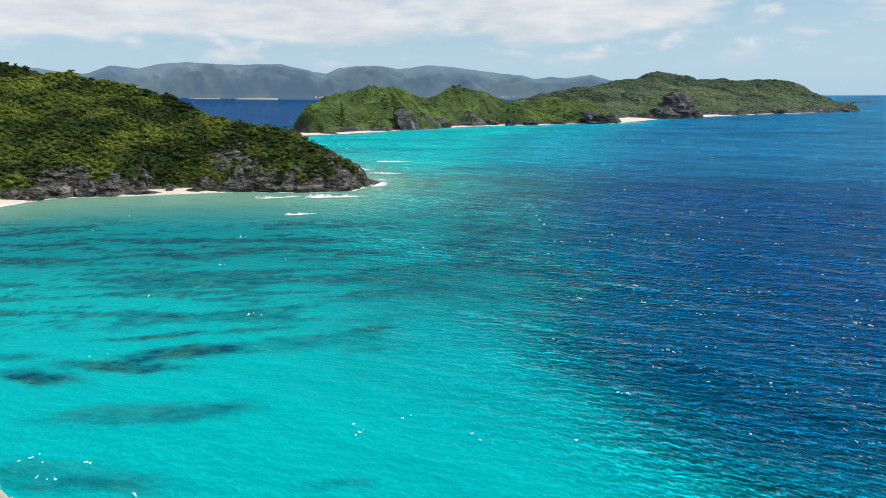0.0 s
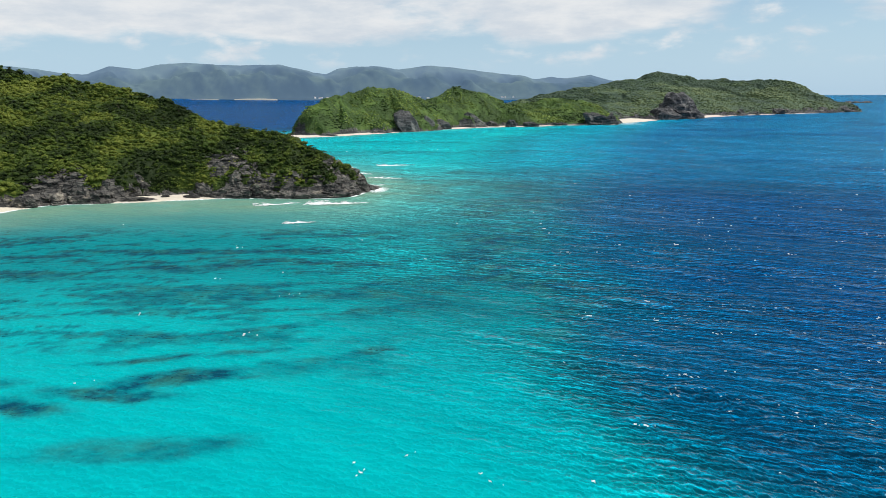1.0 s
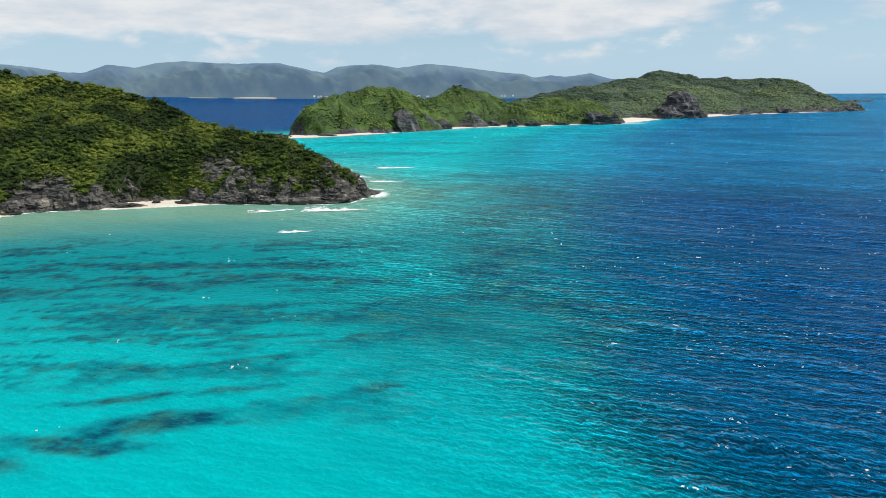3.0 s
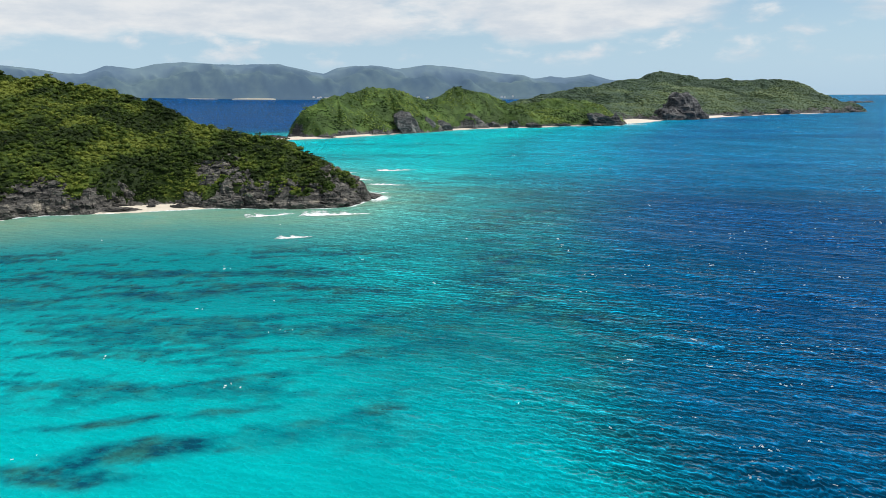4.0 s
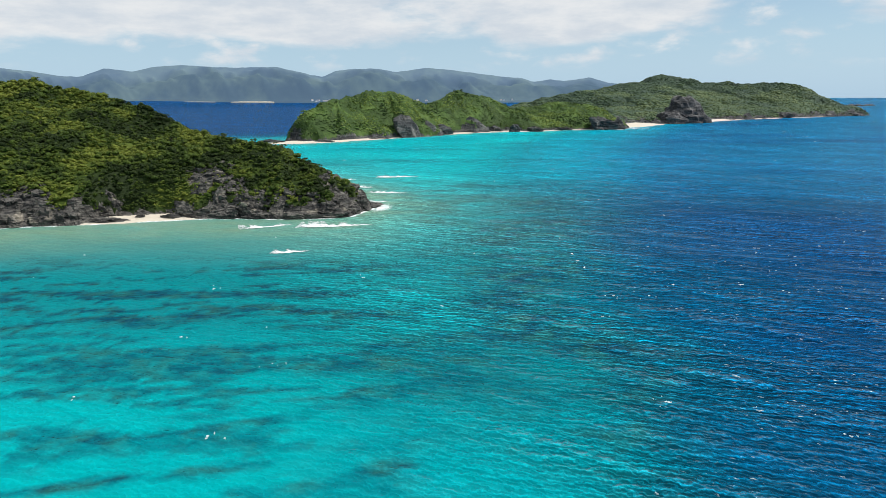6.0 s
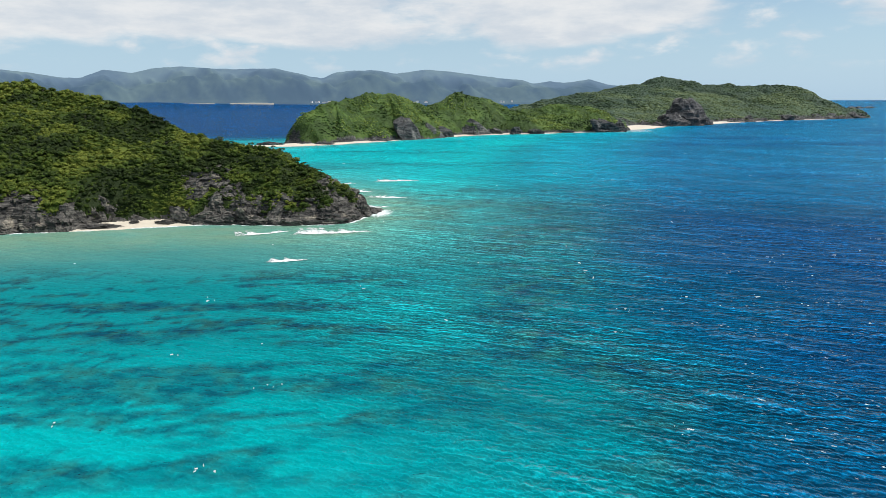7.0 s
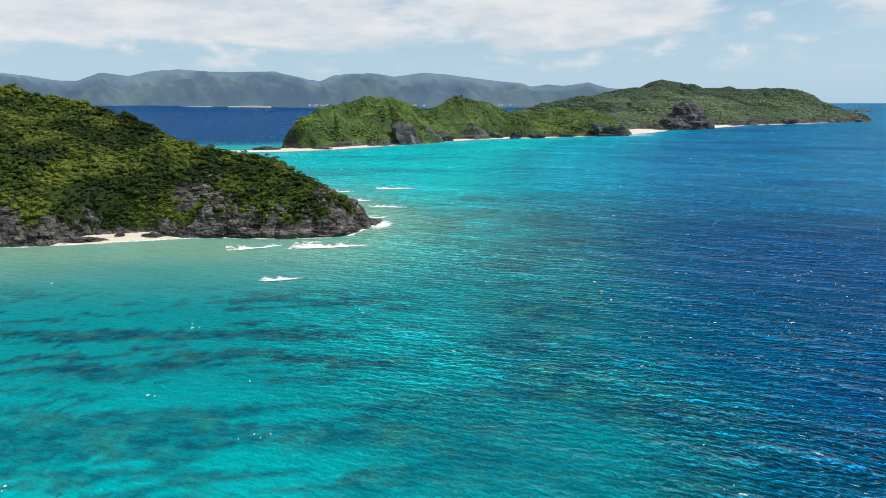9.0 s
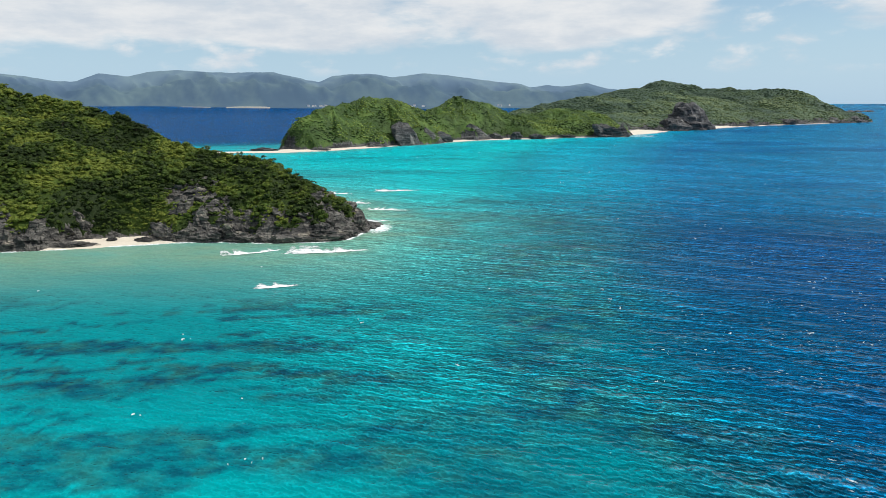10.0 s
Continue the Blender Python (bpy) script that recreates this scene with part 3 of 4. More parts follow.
    navy = np.maximum(navy, 0.3 * np.exp(-(((x - 210) / 110) ** 2 + ((y - 345) / 32) ** 2)) * step(deep, 0.4, 0.8))
    open_sea = step(y + 0.25 * x, 340, 640) * step(x, -150, 50) * step(deep, 0.12, 0.42)
    strait = step(y, 900, 1200) * (1 - step(x + 0.25 * (900 - y), -200, -100))
    navy = np.where(strait > 0.02, 0.75 * strait, navy)
    foam = (0.75 * np.exp(-np.maximum(off, 0) / 1.6) + 0.12 * np.exp(-np.maximum(off, 0) / 7)) * (1 - step(R, 700, 1100))
    foam = np.maximum(foam, 0.8 * np.exp(-(np.hypot((x + 38) / 9, (y - 388) / 16) ** 2)))
    foam = np.maximum(foam, 0.38 * np.exp(-(np.hypot((x - 330) / 40, (y - 1185) / 40) ** 2)))
    foam = np.maximum(foam, 0.45 * np.exp(-(np.hypot((x - 1150) / 60, (y - 1830) / 30) ** 2)))
    chop = np.maximum(deep, 0.34 * step(x + 0.25 * (y - 200), -75, 0) * step(y, 130, 230))
    verts = np.stack([x, y, z + calm], -1).reshape(-1, 3)
    at = {k: v.ravel() for k, v in (("deep", deep), ("chop", chop), ("reef", reef), ("shal", np.clip(shal, 0, 1)), ("foam", foam), ("navy", np.clip(navy, 0, 1)), ("open", open_sea), ("shelf", shelf))}
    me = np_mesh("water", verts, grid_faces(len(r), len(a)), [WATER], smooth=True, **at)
    tagged(new("water", me), "clear tropical sea, turquoise over sand and deep blue beyond the reef", "sea", kind="structure")


build_sea()


# ---- far hills across the strait ----
def build_far_hills():
    """Rows of hazy hills at the far shore, each chain a run of rounded summits."""
    def tangent(p):
        return (p - 784) / 1162

    base = 22.0
    # skyline: place along the shore and height in thousandths of the distance
    sky_p = [-330, -200, -90, 0, 40, 90, 140, 175, 215, 262, 300, 345, 400, 440, 505, 540, 562, 582, 605, 640, 672, 708, 755, 800, 850, 895, 918, 940, 966, 992, 1034, 1062, 1120, 1280]
    sky_h = [36, 47, 50, 53, 52, 47, 40, 39, 51, 46, 53, 55.5, 52, 51, 52, 45, 40, 37, 46, 48.5, 49, 43.5, 49.5, 46, 40, 35, 34, 28, 32, 29, 34.5, 27, 20, 8]
    cols = np.linspace(tangent(-330), tangent(1280), 520)
    rows = np.linspace(0, 1, 56)
    T, V = np.meshgrid(cols, rows)
    P = T * 1162 + 784
    Y = 4420 + 330 * V
    soft = np.zeros_like(T)
    for k in np.linspace(-3, 3, 7):
        soft += 0.955 * np.interp(P + k, sky_p, sky_h) / 7
    spur = 1 - np.abs(fbm(P / 60 + V * 0.9, V * 1.1, 130, 4))
    lower = 0.46 + 0.28 * spur + 0.16 * fbm(P / 90, V * 0 + 0.5, 150, 2)
    rise = step(V, 0.0, 0.42) * lower * (1 - step(V, 0.6, 0.86)) + step(V, 0.55, 0.88)
    fall = 1 - step(V, 0.9, 1.0) * 0.6
    h = soft / 1000 * Y * np.minimum(rise, 1) * fall
    h += 2.2 * fbm(P / 9, V * 14, 140, 3) * np.clip(h / 60, 0, 1)
    z = base - 14 + h + 14 * np.minimum(V * 15, 1) - 22 * V * (1 - np.minimum(V * 3, 1))
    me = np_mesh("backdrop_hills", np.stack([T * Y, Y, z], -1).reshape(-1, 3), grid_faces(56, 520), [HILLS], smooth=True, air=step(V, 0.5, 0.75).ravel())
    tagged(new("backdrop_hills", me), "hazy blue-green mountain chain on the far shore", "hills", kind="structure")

    # pale beaches at its foot
    for p, q in ((222, 268), (300, 398), (424, 498)):
        n = 24
        t = np.linspace(tangent(p), tangent(q), n)
        taper = np.sin(np.linspace(0.05, math.pi - 0.05, n)) ** 0.4
        rows_ = [(t * 4405, np.full(n, 4405.0), np.full(n, base - 5)), (t * 4408, np.full(n, 4408.0), base + 2 + 4.0 * taper), (t * 4440, np.full(n, 4440.0), base + 2.5 + 4.6 * taper)]
        v = np.stack([np.stack(k, -1) for k in rows_]).reshape(-1, 3)
        tagged(new("backdrop_beach", np_mesh("backdrop_beach", v, grid_faces(3, n), [SAND])), "distant pale beach below hazy hills", "beach", kind="structure")


build_far_hills()


# ---- woods ----
def lump(subdivisions):
    """A unit ball of few triangles, as points and triangles."""
    bm = bmesh.new()
    bmesh.ops.create_icosphere(bm, subdivisions=subdivisions, radius=1.0)
    pts, tris = np.array([v.co for v in bm.verts]), np.array([[v.index for v in f.verts] for f in bm.faces])
    bm.free()
    return pts, tris


BALL = lump(1)


def crown_shape(seed, lumps, cards, card, flat=0.6, spread=0.58):
    """A crown of about unit radius: several flattened boughs, each topped with leaf sprays."""
    gen = np.random.default_rng(seed)
    V, F, n = [], [], 0
    for k in range(lumps):
        az, out = gen.uniform(0, 6.28), spread * math.sqrt(gen.random()) if lumps > 1 else 0.0
        r = gen.uniform(0.36, 0.58) if lumps > 1 else 0.95
        mid_ = np.array([out * math.cos(az), out * math.sin(az), gen.uniform(-0.18, 0.30) * (lumps > 1) - 0.35 * out * flat])
        pts = BALL[0] * gen.uniform(0.72, 1.18, (len(BALL[0]), 1)) * (r, r, r * flat)
        V.append(pts + mid_)
        F.append(BALL[1] + n)
        n += len(pts)
        for _ in range(cards):
            d = gen.normal(0, 1, 3)
            d[2] = abs(d[2]) * 0.9 + 0.1
            d /= np.linalg.norm(d)
            at = mid_ + d * r * gen.uniform(0.9, 1.12) * (1, 1, flat)
            nrm = d * 0.7 + (0, 0, 0.6) + gen.normal(0, 0.22, 3)
            nrm /= np.linalg.norm(nrm)
            u = np.cross(nrm, gen.normal(0, 1, 3))
            u /= np.linalg.norm(u)
            w = np.cross(nrm, u)
            s1, s2 = card * gen.uniform(0.7, 1.3), card * gen.uniform(0.45, 0.9)
            V.append(np.array([at - u * s1 - nrm * 0.05, at - w * s2, at + u * s1 - nrm * 0.05, at + w * s2]))
            F.append(np.array([[0, 1, 2], [0, 2, 3]]) + n)
            n += 4
    return np.concatenate(V), np.concatenate(F)


def woods(name, land, box, spacing, size, shapes, base, leaf, label, seed, share=1.0, soft=False, pale=0.0, clump=0.0, vary=0.2):
    """A closed canopy over a stretch of land, every crown a little different. clump: how far tall dark trees and low bright scrub keep apart."""
    gen = np.random.default_rng(seed)
    x, y = np.meshgrid(np.arange(box[0], box[1], spacing), np.arange(box[2], box[3], spacing))
    x = (x + gen.uniform(-0.5, 0.5, x.shape) * spacing).ravel()
    y = (y + gen.uniform(-0.5, 0.5, y.shape) * spacing).ravel()
    z, inner, w, d = land.height(x, y)
    keep = (inner > min(2.5, 1.2 * size)) & (z > land.line(x, y, base) * 0.95)
    back = (land.height(x, y + 1.5)[0] - z) / 1.5
    keep &= (back > -0.45) | (gen.random(len(x)) < 0.5)
    rise = np.hypot((land.height(x + 1.5, y)[0] - z) / 1.5, back)
    keep &= gen.random(len(x)) < share * np.sqrt(1 + np.minimum(rise, 2.6) ** 2)
    x, y, z = x[keep], y[keep], z[keep]
    kinds = gen.integers(0, len(shapes), len(x))
    turn, grow = gen.uniform(0, 6.28, len(x)), (0.62 + 0.75 * gen.random(len(x)) ** 1.6) * size
    grow *= 0.95 + 0.25 * vnoise(x / 30, y / 30, seed)
    tall = gen.uniform(0.8, 1.3, len(x))
    stand = fbm(x / (13 * size), y / (13 * size), seed + 5, 3)
    tint = np.clip(gen.normal(0.45, vary, len(x)) + 0.25 * stand, 0, 1.1) + pale
    if clump:
        tree = step(stand + 0.35 * vnoise(x / 4, y / 4, seed + 9), -0.5, 0.25)
        grow, tall, tint = grow * (1 + clump * (tree - 0.45)), tall * (0.7 + 0.5 * tree), tint + clump * (0.55 - 0.9 * tree)
    V, F, tone, total = [], [], [], 0
    for k, (sv, st) in enumerate(shapes):
        m = kinds == k
        n = int(m.sum())
        c, s_ = np.cos(turn[m])[:, None], np.sin(turn[m])[:, None]
        g_ = grow[m][:, None]
        px = (sv[:, 0] * c - sv[:, 1] * s_) * g_ + x[m][:, None]
        py = (sv[:, 0] * s_ + sv[:, 1] * c) * g_ + y[m][:, None]
        pz = (sv[:, 2] * tall[m][:, None] + (0.05 if soft else 0.35)) * g_ + z[m][:, None]
        V.append(np.stack([px, py, pz], -1).reshape(-1, 3))
        F.append((st[None] + (np.arange(n) * len(sv))[:, None, None] + total).reshape(-1, 3))
        tone.append(np.repeat(tint[m], len(sv)))
        total += n * len(sv)
    me = np_mesh(name, np.concatenate(V), np.concatenate(F), [leaf], smooth=soft, tone=np.concatenate(tone))
    return tagged(new(name, me), label, "woodland", kind="stuff")


FULL = [crown_shape(20 + k, 5 + k % 3, 7, 0.19, 0.55 + 0.08 * (k % 3)) for k in range(8)]
BUSH = [crown_shape(70 + k, 3, 5, 0.27, 0.7) for k in range(5)]
LEAN = [crown_shape(40 + k, 2, 0, 0.30, 0.48, 0.45) for k in range(6)]
DOME = [crown_shape(60 + k, 1, 0, 0.3, 0.32) for k in range(6)]
woods("coastal_woods", near, (-328, -40, 296, 480), 2.5, 2.25, FULL, 9.0, LEAF_NEAR, "dense wind-clipped evergreen trees covering the headland", 11, 0.8)
woods("coastal_scrub", near, (-328, -40, 296, 470), 1.5, 1.05, BUSH, 7.6, LEAF_NEAR, "low evergreen scrub between the trees and down to the rock", 16, 0.45, False, 0.12)
woods("cove_scrub", near, (-153, -127, 356, 390), 1.3, 1.3, BUSH, 0.5, LEAF_NEAR, "bright green scrub hanging down to the cove's sand", 15, 0.9, False, 0.3)
woods("rear_scrub", near, (-420, -60, 480, 545), 4.0, 2.6, LEAN, 7.5, LEAF_NEAR, "evergreen scrub on the lee slope of the headland", 12)
woods("islet_scrub", mid, (-235, 350, 850, 1290), 2.9, 2.7, LEAN, 3.0, LEAF_MID, "evergreen trees and bright low scrub covering the islet", 13, 0.95, True, 0.10, 0.4, 0.2)
woods("far_island_woods", east, (90, 1150, 1220, 2040), 5.0, 3.8, DOME, 5.0, LEAF_FAR_HAZED, "mixed woodland covering the long far island", 14, 0.85, True, 0.3, 0.25, 0.12)


def make_tree(seed, tall, spread):
    """A wind-bent tree: tapered leaning trunk, limbs, and an umbrella crown of leaf sprays."""
    gen = np.random.default_rng(seed)
    root = new("tree")
    bm = bmesh.new()

    def limb(a, b_, r0, r1):
        axis = (b_ - a).normalized()
        side = axis.orthogonal().normalized()
        up = axis.cross(side)
        rings = []
        for p, r in ((a, r0), ((a + b_) / 2 + side * 0.08 * (b_ - a).length, (r0 + r1) / 2), (b_, r1)):
            rings.append([bm.verts.new(p + (side * math.cos(t) + up * math.sin(t)) * r) for t in np.linspace(0, 2 * math.pi, 7)[:-1]])
        for q, r in zip(rings, rings[1:]):
            for k in range(6):
                bm.faces.new((q[k], q[(k + 1) % 6], r[(k + 1) % 6], r[k]))

    lean = Vector((gen.uniform(-0.5, 0.2), gen.uniform(-0.3, 0.3), 0))
    fork = Vector((0, 0, tall * 0.55)) + lean * tall * 0.3
    limb(Vector((0, 0, -0.8)), fork, 0.14, 0.09)
    tips = []
    for k in range(5):
        t = k * 1.26 + gen.uniform(-0.4, 0.4)
        tip = fork + Vector((math.cos(t) * spread * 0.65, math.sin(t) * spread * 0.65, tall * gen.uniform(0.28, 0.45)))
        limb(fork, tip, 0.07, 0.03)
        tips.append(tip)
    me = bpy.data.meshes.new("trunk")
    bm.to_mesh(me)
    bm.free()
    me.materials.append(BARK)
    part("trunk", me, root)
    V, F, n = [], [], 0
    for tip in tips + [fork + Vector((0, 0, tall * 0.45))]:
        sv, st = crown_shape(int(gen.integers(1e6)), 3, 10, 0.24, 0.5)
        V.append(sv * spread * gen.uniform(0.42, 0.6) + np.array(tip))
        F.append(st + n)
        n += len(sv)
    part("crown", np_mesh("crown", np.concatenate(V), np.concatenate(F), [LEAF_NEAR], tone=np.full(n, 0.3)), root)
    return tagged(root, "wind-bent dark evergreen tree standing clear of the scrub", "tree", "trees along the headland")


models = [make_tree(300 + k, 3.0 + 0.35 * (k % 3), 1.15 + 0.2 * (k % 4)) for k in range(6)]
gen = np.random.default_rng(77)
spots = []
for p, q in zip(NEAR_CREST[0][1:], NEAR_CREST[0][2:8]):
    for _ in range(6):
        t = gen.random()
        spots.append((p[0] + (q[0] - p[0]) * t + gen.normal(0, 3), p[1] + (q[1] - p[1]) * t + gen.normal(0, 3)))
spots += [(gen.uniform(-230, -70), gen.uniform(372, 430)) for _ in range(26)]
for k, (tx, ty) in enumerate(spots):
    hz, inner_, _, _ = near.height(np.array([tx]), np.array([ty]))
    if inner_[0] < 6 or hz[0] < 9:
        continue
    m = pose(tx, ty, float(hz[0]) - 1.2, 0, 0, float(gen.uniform(0, 360)))
    if k < len(models):
        models[k].matrix_basis = m
    else:
        copy_thing(models[k % len(models)], m)


# ---- rocks ----
def rock(name, x, y, z, sx, sy, sz, turn, seed, mat, label, detail=4, jag=0.28, lean=0.0):
    """A weathered outcrop: a block broken along flat faces, its tilted beds standing out as slabs of unequal reach."""
    gen = np.random.default_rng(seed)
    pts, tris = lump(detail)
    cuts = gen.normal(0, 1, (26, 3))
    cuts /= np.linalg.norm(cuts, axis=1)[:, None]
    reach = gen.uniform(0.70, 1.0, 26)
    v = pts * np.min(reach / np.maximum(pts @ cuts.T, 0.12), axis=1)[:, None]
    big = fbm(v[:, 0] * 2.1 + v[:, 2] * 0.9, v[:, 1] * 2.1 - v[:, 2] * 0.8, seed % 97, 4, 0.6)
    v = v * (1 + 0.14 * big)[:, None]
    beds = min(max(sz / 0.9, 2.5), 9.0)
    layer = v[:, 2] * beds + v[:, 0] * 0.22 * beds * min(1.0, sx / sz / 2) + 0.35 * big + seed
    bed = np.floor(layer).astype(int)
    stick = TABLE[bed % 256, seed % 256] - 0.5
    notch = np.exp(-((layer % 1) / 0.16) ** 2)
    v[:, :2] *= (1 + 1.1 * jag * stick - 0.5 * jag * notch)[:, None]
    v[:, 0] += lean * v[:, 2]
    v = np.maximum(v, (-9, -9, -0.6)) * (sx, sy, sz)
    w = max(1.9, 0.075 * (sx + sy))
    crag = 1 - 1.6 * np.abs(fbm((v[:, 0] + 0.6 * v[:, 2]) / w, (v[:, 1] + 0.8 * v[:, 2]) / w, seed % 89, 3, 0.7))
    v = v + pts * ((0.03 + 0.05 * jag) * (sx + sy) * crag + gen.normal(0, 0.018, len(v)) * (sx + sy) / 2)[:, None]
    ob = new(name, np_mesh(name, v, tris, [mat]))
    ob.matrix_basis = pose(x, y, z, 0, 0, turn)
    return tagged(ob, label, "rock")


ledge_label = "low dark layered rock ledge lying along the cove's edge"
for k, (x, y, sx, sy, sz, turn) in enumerate([(-158, 350.5, 11, 2.6, 1.3, 12), (-131, 360, 6, 3, 1.7, -8), (-178, 346.5, 12, 3.5, 1.8, 8), (-191, 342, 8, 3, 1.6, 30), (-172, 351, 7, 3, 1.6, 10)]):
    rock("rock_ledge", x, y, 0.3, sx, sy, sz, turn, 200 + k, ROCK, ledge_label, 4)
rock("boulder", -145, 358.5, 1.6, 1.9, 1.3, 1.1, 20, 210, ROCK, "dark rounded boulder lying on white coral sand")
point_label = "jagged grey layered rock at the headland's wave-washed point"
for k, (x, y, z, sx, sy, sz, turn) in enumerate([(-52, 370, 1.2, 8, 7, 4.2, 20), (-46, 382, 0.6, 5, 7, 2.3, -10), (-42, 392, 0.2, 4, 6, 1.4, 10), (-58, 362, 1.2, 9, 4.5, 3.8, 5), (-72, 359, 0.8, 8, 3.5, 3.0, -6),
                                                 (-60, 377, 3.0, 7, 8, 8.0, 30), (-90, 360, 0.8, 8, 3.5, 2.8, 8), (-108, 362, 1.0, 8, 4, 3.8, 0), (-39.5, 398, 0.0, 2.5, 3, 0.9, 40)]):
    rock("shore_rock", x, y, z, sx, sy, sz, turn, 220 + k, ROCK, point_label, 4)
shore = NEAR_COAST[5:15]
for p, q in zip(shore, shore[1:]):
    steps = max(1, int(math.hypot(q[0] - p[0], q[1] - p[1]) / 6.5))
    for k in range(steps):
        t = (k + gen.random()) / steps
        x, y = p[0] + (q[0] - p[0]) * t, p[1] + (q[1] - p[1]) * t
        if -176 < x < -122:
            continue
        far_in, tall = gen.uniform(2.5, 6.5), gen.uniform(1.6, 8.0)
        nx, ny = -(q[1] - p[1]), q[0] - p[0]
        n_ = math.hypot(nx, ny)
        rock("cliff_rock", x + nx / n_ * far_in, y + ny / n_ * far_in, gen.uniform(0.5, 2.0), gen.uniform(3.5, 7), gen.uniform(2.5, 4.5), tall, gen.uniform(-35, 35), int(gen.integers(1e4)), ROCK,
             "broken grey cliff rock at the foot of the headland", 4, 0.36, gen.uniform(-0.5, 0.1))
for k, (x, y, tall) in enumerate([(-160, 364, 11), (-168, 361, 12), (-177, 357, 11), (-186, 352, 10)]):
    rock("cliff_rock", x, y, 1.5, 6.0, 4.0, tall * 0.8, 20 * k, 330 + k, ROCK, "broken grey cliff rock above the cove", 4, 0.36, -0.3)
for k, (x, y, z, sx, sy, sz, turn) in enumerate([(-121, 370, 3, 7, 6, 14, 20), (-113, 366, 2, 8, 5, 11, -10), (-101, 366, 2, 9, 5, 9.5, 8), (-87, 365, 2, 7, 5, 8, -14), (-73, 366, 2, 8, 5, 9, 12), (-63, 370, 2, 7, 6, 11, 30)]):
    rock("cliff_rock", x, y, z, sx, sy, sz, turn, 350 + k, ROCK, "tall layered grey cliff below overhanging scrub", 4, 0.34, 0.15)
cliff_label = "dark bare cliff face standing out of the green slope"
for k, (x, y, z, sx, sy, sz, turn, lean) in enumerate([(-50, 977, 1, 21, 12, 29, 42, -0.65), (-20, 1008, 1, 14, 9, 23, 42, -0.4), (0, 1034, 1, 16, 9, 18, 45, -0.5), (48, 1087, 1, 26, 9, 17, 24, -0.6), (78, 1104, 1, 15, 7, 9, 8, -0.4), (-92, 938, 0, 14, 6, 7, 40, -0.3)]):
    rock("cliff_outcrop", x, y, z, sx, sy, sz, turn, 240 + k, DARK_ROCK, cliff_label, 3, 0.10, lean)
rock("sea_stack", 107, 1098, 0, 8, 6, 13, 10, 250, DARK_ROCK, "pointed dark rock stack at the foot of the beach", 4, 0.3, 0.3)
rock("shore_rock", 141, 1104, 0, 17, 7, 9, -10, 251, DARK_ROCK, "broad dark rock at the top of a beach", 4)
rock("shore_rock", 190, 1143, 0, 22, 6, 4, 4, 252, DARK_ROCK, "low dark reef rocks along the water's edge", 4)
rock("cape_rock", 264, 1164, 0, 28, 16, 21, 30, 253, DARK_ROCK, "dark rocky cape below the scrub", 4, 0.12, -0.7)
rock("cape_rock", 286, 1164, 0, 13, 9, 18, 0, 254, DARK_ROCK, "dark rock tooth at the tip of the cape", 4, 0.3, -0.3)
rock("dome_rock", 486, 1408, 0, 56, 34, 55, 12, 255, DARK_ROCK, "huge dark dome of bare rock on the shore", 4, 0.08, -0.30)
rock("dome_rock", 436, 1372, 0, 28, 18, 26, 0, 256, DARK_ROCK, "lower dark shoulder beside the rock dome", 4, 0.10, 0.3)
for k, (x, y, sx, sz) in enumerate([(640, 1556, 14, 12), (690, 1594, 18, 12), (748, 1632, 16, 9), (825, 1680, 24, 15), (860, 1698, 20, 12), (985, 1768, 26, 14), (1060, 1806, 24, 16), (1096, 1824, 16, 17), (1116, 1842, 12, 15)]):
    rock("shore_rock", x, y, 0, sx, sx * 0.6, sz, 25, 260 + k, DARK_ROCK, "dark cliff rock on the far island's shore", 3)
rock("rock_ledge", -216, 884, 0, 20, 8, 2.6, 5, 270, DARK_ROCK, "flat dark rock shelf off the islet", 4)
rock("rock_ledge", -150, 878, 0.6, 13, 3, 1.8, 5, 271, DARK_ROCK, "flat dark rock shelf on the beach", 4)
for k, (x, y, sx, sz) in enumerate([(1820, 3100, 26, 9), (1890, 3165, 34, 14), (1960, 3230, 40, 16), (2060, 3300, 46, 12)]):
    rock("rock_islet", x, y, 0, sx, sx * 0.5, sz * 0.6, 35, 280 + k, DARK_ROCK, "low dark rock islet out at sea", 3)

def tetrapod(x, y, z, tilt, lean, turn):
    """A cast concrete breakwater unit: four blunt tapered legs from one middle."""
    bm = bmesh.new()
    for d in ((0, 0, 1), (0.943, 0, -0.333), (-0.471, 0.816, -0.333), (-0.471, -0.816, -0.333)):
        q = Vector((0, 0, 1)).rotation_difference(Vector(d)).to_matrix().to_4x4()
        rings = []
        for r, h in ((0.80, 0.0), (0.78, 0.5), (0.56, 2.0), (0.50, 2.12), (0.36, 2.18)):
            rings.append([bm.verts.new(q @ Vector((r * math.cos(a), r * math.sin(a), h))) for a in np.linspace(0, 2 * math.pi, 15)[:-1]])
        for p, r in zip(rings, rings[1:]):
            for k in range(14):
                bm.faces.new((p[k], p[(k + 1) % 14], r[(k + 1) % 14], r[k]))
        bm.faces.new(rings[-1])
    me = bpy.data.meshes.new("tetrapod")
    bm.to_mesh(me)
    bm.free()
    me.materials.append(CONCRETE)
    me.polygons.foreach_set("use_smooth", np.full(len(me.polygons), True))
    ob = new("tetrapod", me)
    ob.matrix_basis = pose(x, y, z, tilt, lean, turn)
    tagged(ob, "weathered pale concrete tetrapod lying awash in the shallows", "tetrapod", "tetrapods at the water's edge")


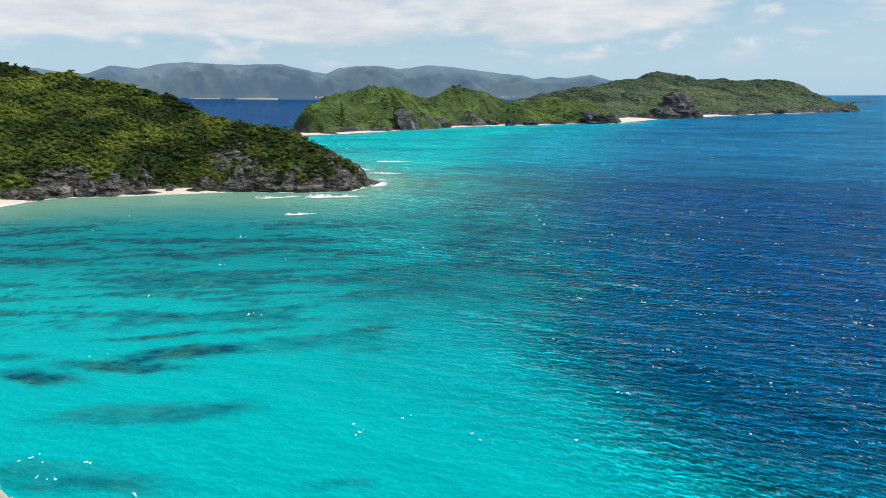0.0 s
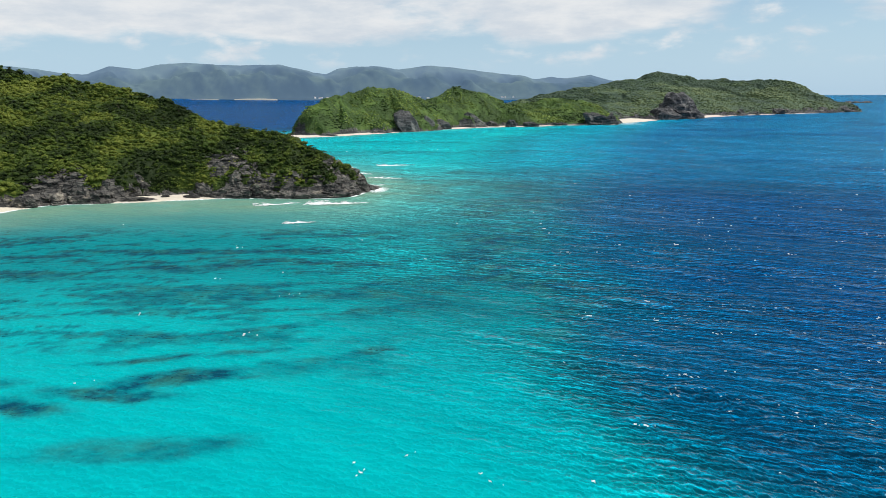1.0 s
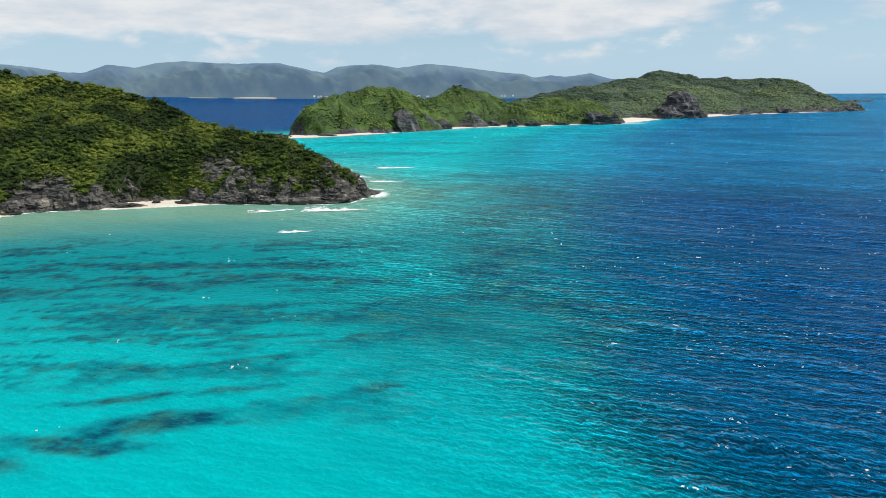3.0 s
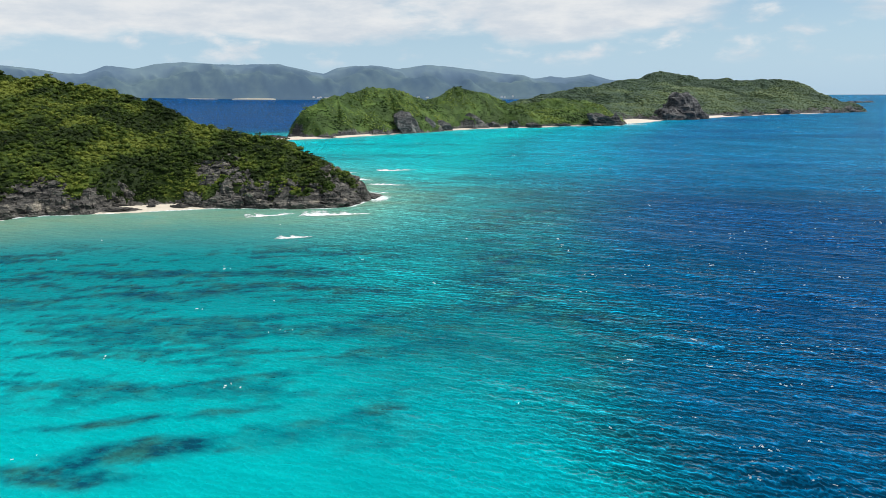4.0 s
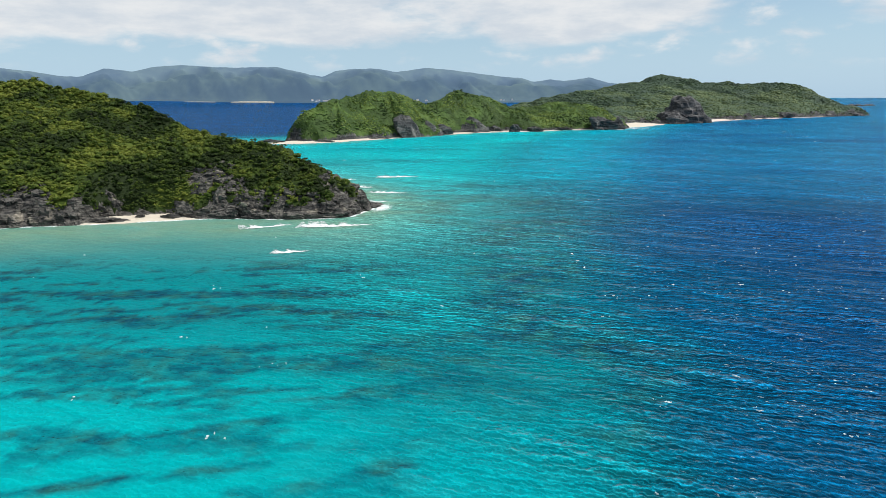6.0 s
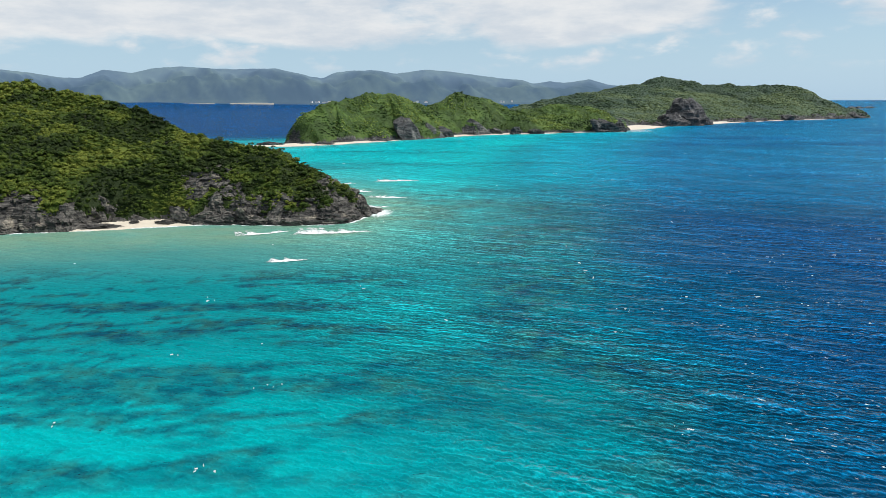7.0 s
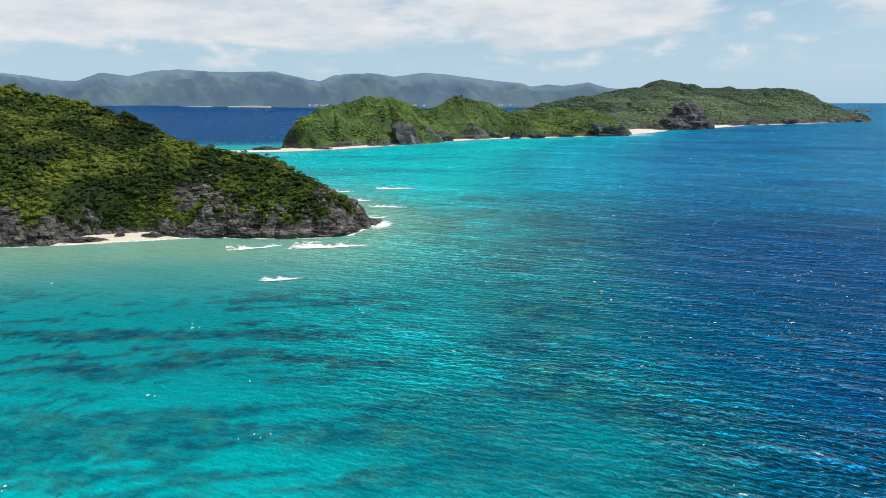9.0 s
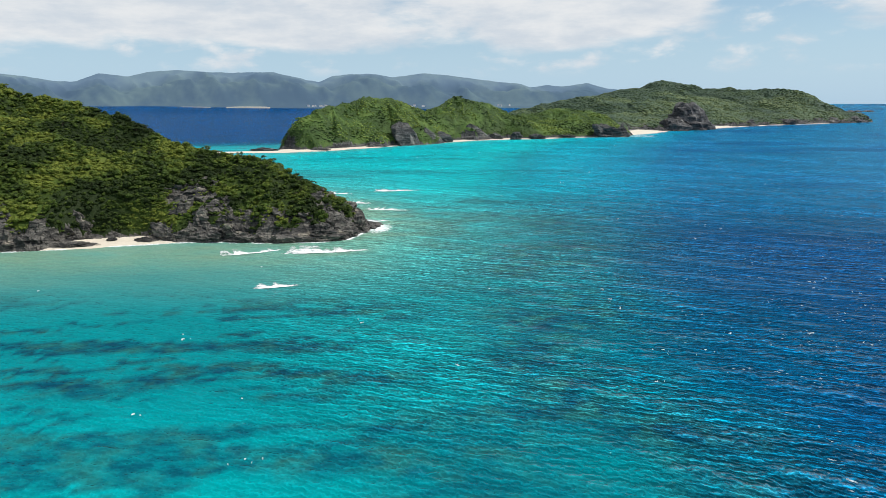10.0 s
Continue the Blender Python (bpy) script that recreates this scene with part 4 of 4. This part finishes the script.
for x, y, z, tilt, lean, turn in [(-57.4, 87.6, 0.0, 12, 20, 10), (-55.0, 86.2, -0.4, 100, 15, 60), (-58.6, 85.2, 0.4, 40, -20, 140), (-61.0, 87.2, -0.2, 75, 30, 220), (-55.6, 83.6, 0.0, 20, 65, 300)]:
    tetrapod(x, y, z, tilt, lean, turn)


def build_sandbar():
    """The low spit of coral sand that runs out from the islet."""
    n, m_ = 160, 16
    t, v = np.meshgrid(np.linspace(0, 1, n), np.linspace(-1, 1, m_), indexing="ij")
    cx, cy = -640 + 480 * t, np.interp(t, [0, 0.5, 0.8, 1], [800, 842, 848, 864])
    half = 16 * (1 - 0.35 * t) + 5 * vnoise(t * 14, v * 0 + 3, 5)
    half = half * np.clip((1 - t) * 12, 0.25, 1)
    x, y = cx + 4 * vnoise(t * 20, v, 6), cy + v * half
    z = 1.7 * (1 - v * v) - 0.25 + 0.2 * vnoise(t * 40, v * 3, 8)
    me = np_mesh("sandbar", np.stack([x, y, z], -1).reshape(-1, 3), grid_faces(n, m_)[:, ::-1], [SAND], smooth=True)
    tagged(new("sandbar", me), "narrow bar of white coral sand between two blues", "sandbar", kind="structure")


build_sandbar()


# ---- broken water ----
def build_whitecaps():
    """Flecks of foam where the wind breaks the crests."""
    gen = np.random.default_rng(90)
    V, F, n, cluster, last = [], [], 0, 0, (0, 0)
    while n < 420 * 14:
        yy = 80 * (1500 / 80) ** gen.random()
        xx = gen.uniform(-0.62, 0.8) * (yy + 20)
        if xx < reef_edge(yy) and gen.random() < 0.55:
            continue
        if shore_distance(np.array([xx]), np.array([yy]), NEAR_COAST)[0] > -6 or shore_distance(np.array([xx]), np.array([yy]), MID_COAST)[0] > -10:
            continue
        if shore_distance(np.array([xx]), np.array([yy]), EAST_COAST)[0] > -10:
            continue
        long, deep_ = gen.gamma(1.3, 0.14) + 0.08, gen.uniform(0.03, 0.09)
        th = radians(-22 + gen.normal(0, 14))
        if cluster > 0:
            cluster -= 1
            xx, yy = last[0] + gen.normal(0, 1.8), last[1] + gen.normal(0, 1.1)
            long *= 0.5
        else:
            cluster, last = int(gen.integers(0, 4)), (xx, yy)
        u = np.linspace(-1, 1, 7)
        wav = np.cumsum(gen.normal(0, 0.12, 7))
        hi = deep_ * (1 - u * u) ** 0.5 * gen.uniform(0.2, 1.0, 7) + 0.02
        lo = -deep_ * (1 - u * u) ** 0.5 * gen.uniform(0.2, 1.6, 7) - 0.02
        for off_, zz in ((hi, 0.5), (lo, 0.33)):
            a, b_ = u * long, off_ + wav
            V.append(np.stack([xx + a * math.cos(th) - b_ * math.sin(th), yy + a * math.sin(th) + b_ * math.cos(th), np.full(7, zz)], -1))
        k = np.arange(6) + n
        F.append(np.stack([k, k + 7, k + 8, k + 1], -1))
        n += 14
    me = np_mesh("whitecaps", np.concatenate(V), np.concatenate(F), [FOAM])
    tagged(new("whitecaps", me), "scattered flecks of white foam on wind-blown crests", "foam", kind="stuff")


def breaker(x0, y0, x1, y1, depth, high, seed):
    """One breaking wave: a curling front edge with torn foam behind it."""
    gen = np.random.default_rng(seed)
    length = math.hypot(x1 - x0, y1 - y0)
    n, m_ = max(16, int(length / 0.4)), 12
    t, v = np.meshgrid(np.linspace(0, 1, n), np.linspace(0, 1, m_), indexing="ij")
    env = np.clip(t * 5, 0.02, 1) ** 0.5 * (1 - np.clip(t, 0, 0.99)) ** 0.8
    ragged = 1.5 * depth * env * (0.65 + 0.6 * vnoise(t * length / 1.6, v * 0, seed)) + 0.15
    bow = 1.2 * np.sin(np.pi * t) + 0.5 * vnoise(t * length / 4, v * 0 + 1, seed + 1)
    ux, uy = (x1 - x0) / length, (y1 - y0) / length
    away = v * ragged - bow
    x, y = x0 + ux * length * t - uy * away, y0 + uy * length * t + ux * away
    z = 0.12 + 0.6 * high * env * np.sin(np.pi * np.clip(v * 1.6 + 0.12, 0, 1)) + 0.08 * vnoise(t * length, v * 6, seed + 2)
    faces = grid_faces(n, m_)[:, ::-1]
    ends = np.abs(2 * t - 1) ** 3
    me = np_mesh("breaking_wave", np.stack([x, y, z], -1).reshape(-1, 3), faces, [LACE], smooth=True, thin=np.maximum(v, ends).ravel())
    tagged(new("breaking_wave", me), "white breaking wave rolling over the shallow reef", "wave", "waves breaking off the headland")


build_whitecaps()
for k, (x0, y0, x1, y1, dp, hi) in enumerate([(-92, 332, -71, 343, 13, 0.9), (-70, 335, -36, 342, 13, 1.0), (-68, 288, -54, 292, 8, 0.8), (-52, 511, -22, 519, 15, 0.8), (-50, 440, -26, 437, 12, 0.8),
                                              (-85, 505, -64, 501, 14, 0.7), (-64, 465, -48, 461, 12, 0.6), (-47, 402, -34, 408, 10, 0.5), (300, 1172, 345, 1168, 22, 0.8), (310, 1205, 352, 1200, 26, 0.6)]):
    breaker(x0, y0, x1, y1, dp, hi, 400 + k)


# ---- the far shore's village ----
def make_house(seed):
    """A small white house: walls with a recessed door bay, and a hipped roof."""
    gen = np.random.default_rng(seed)
    w, d, h = gen.uniform(7, 24), 10.0, gen.uniform(4, 10)
    root = new("house")
    bm = bmesh.new()
    bmesh.ops.create_cube(bm, size=1.0, matrix=Matrix.LocRotScale((0, 0, h / 2), None, (w, d, h)))
    for f in [f for f in bm.faces if f.normal.y < -0.9]:
        bmesh.ops.inset_region(bm, faces=[f], thickness=1.2, depth=-0.6)
    me = bpy.data.meshes.new("wall")
    bm.to_mesh(me)
    bm.free()
    me.materials.append(WHITE_WALL)
    part("wall", me, root)
    a, b_ = w / 2 + 0.6, d / 2 + 0.6
    v = [(-a, -b_, h), (a, -b_, h), (a, b_, h), (-a, b_, h), (-a * 0.4, 0, h + 2.4), (a * 0.4, 0, h + 2.4)]
    me = bpy.data.meshes.new("roof")
    me.from_pydata(v, [], [(0, 1, 5, 4), (2, 3, 4, 5), (1, 2, 5), (3, 0, 4), (3, 2, 1, 0)])
    me.materials.append(ROOF)
    part("roof", me, root)
    return tagged(root, "small white house on the hazy far shore", "house", "houses of the far village")


gen = np.random.default_rng(55)
for p in (563, 571, 575, 584, 590, 593, 601, 736, 742, 757, 884, 889, 903):
    t = (p - 784) / 1162
    make_house(int(p)).matrix_basis = pose(t * 4412, 4412 - gen.uniform(0, 6), 23 + gen.uniform(0, 6), 0, 0, float(gen.uniform(-20, 20)))
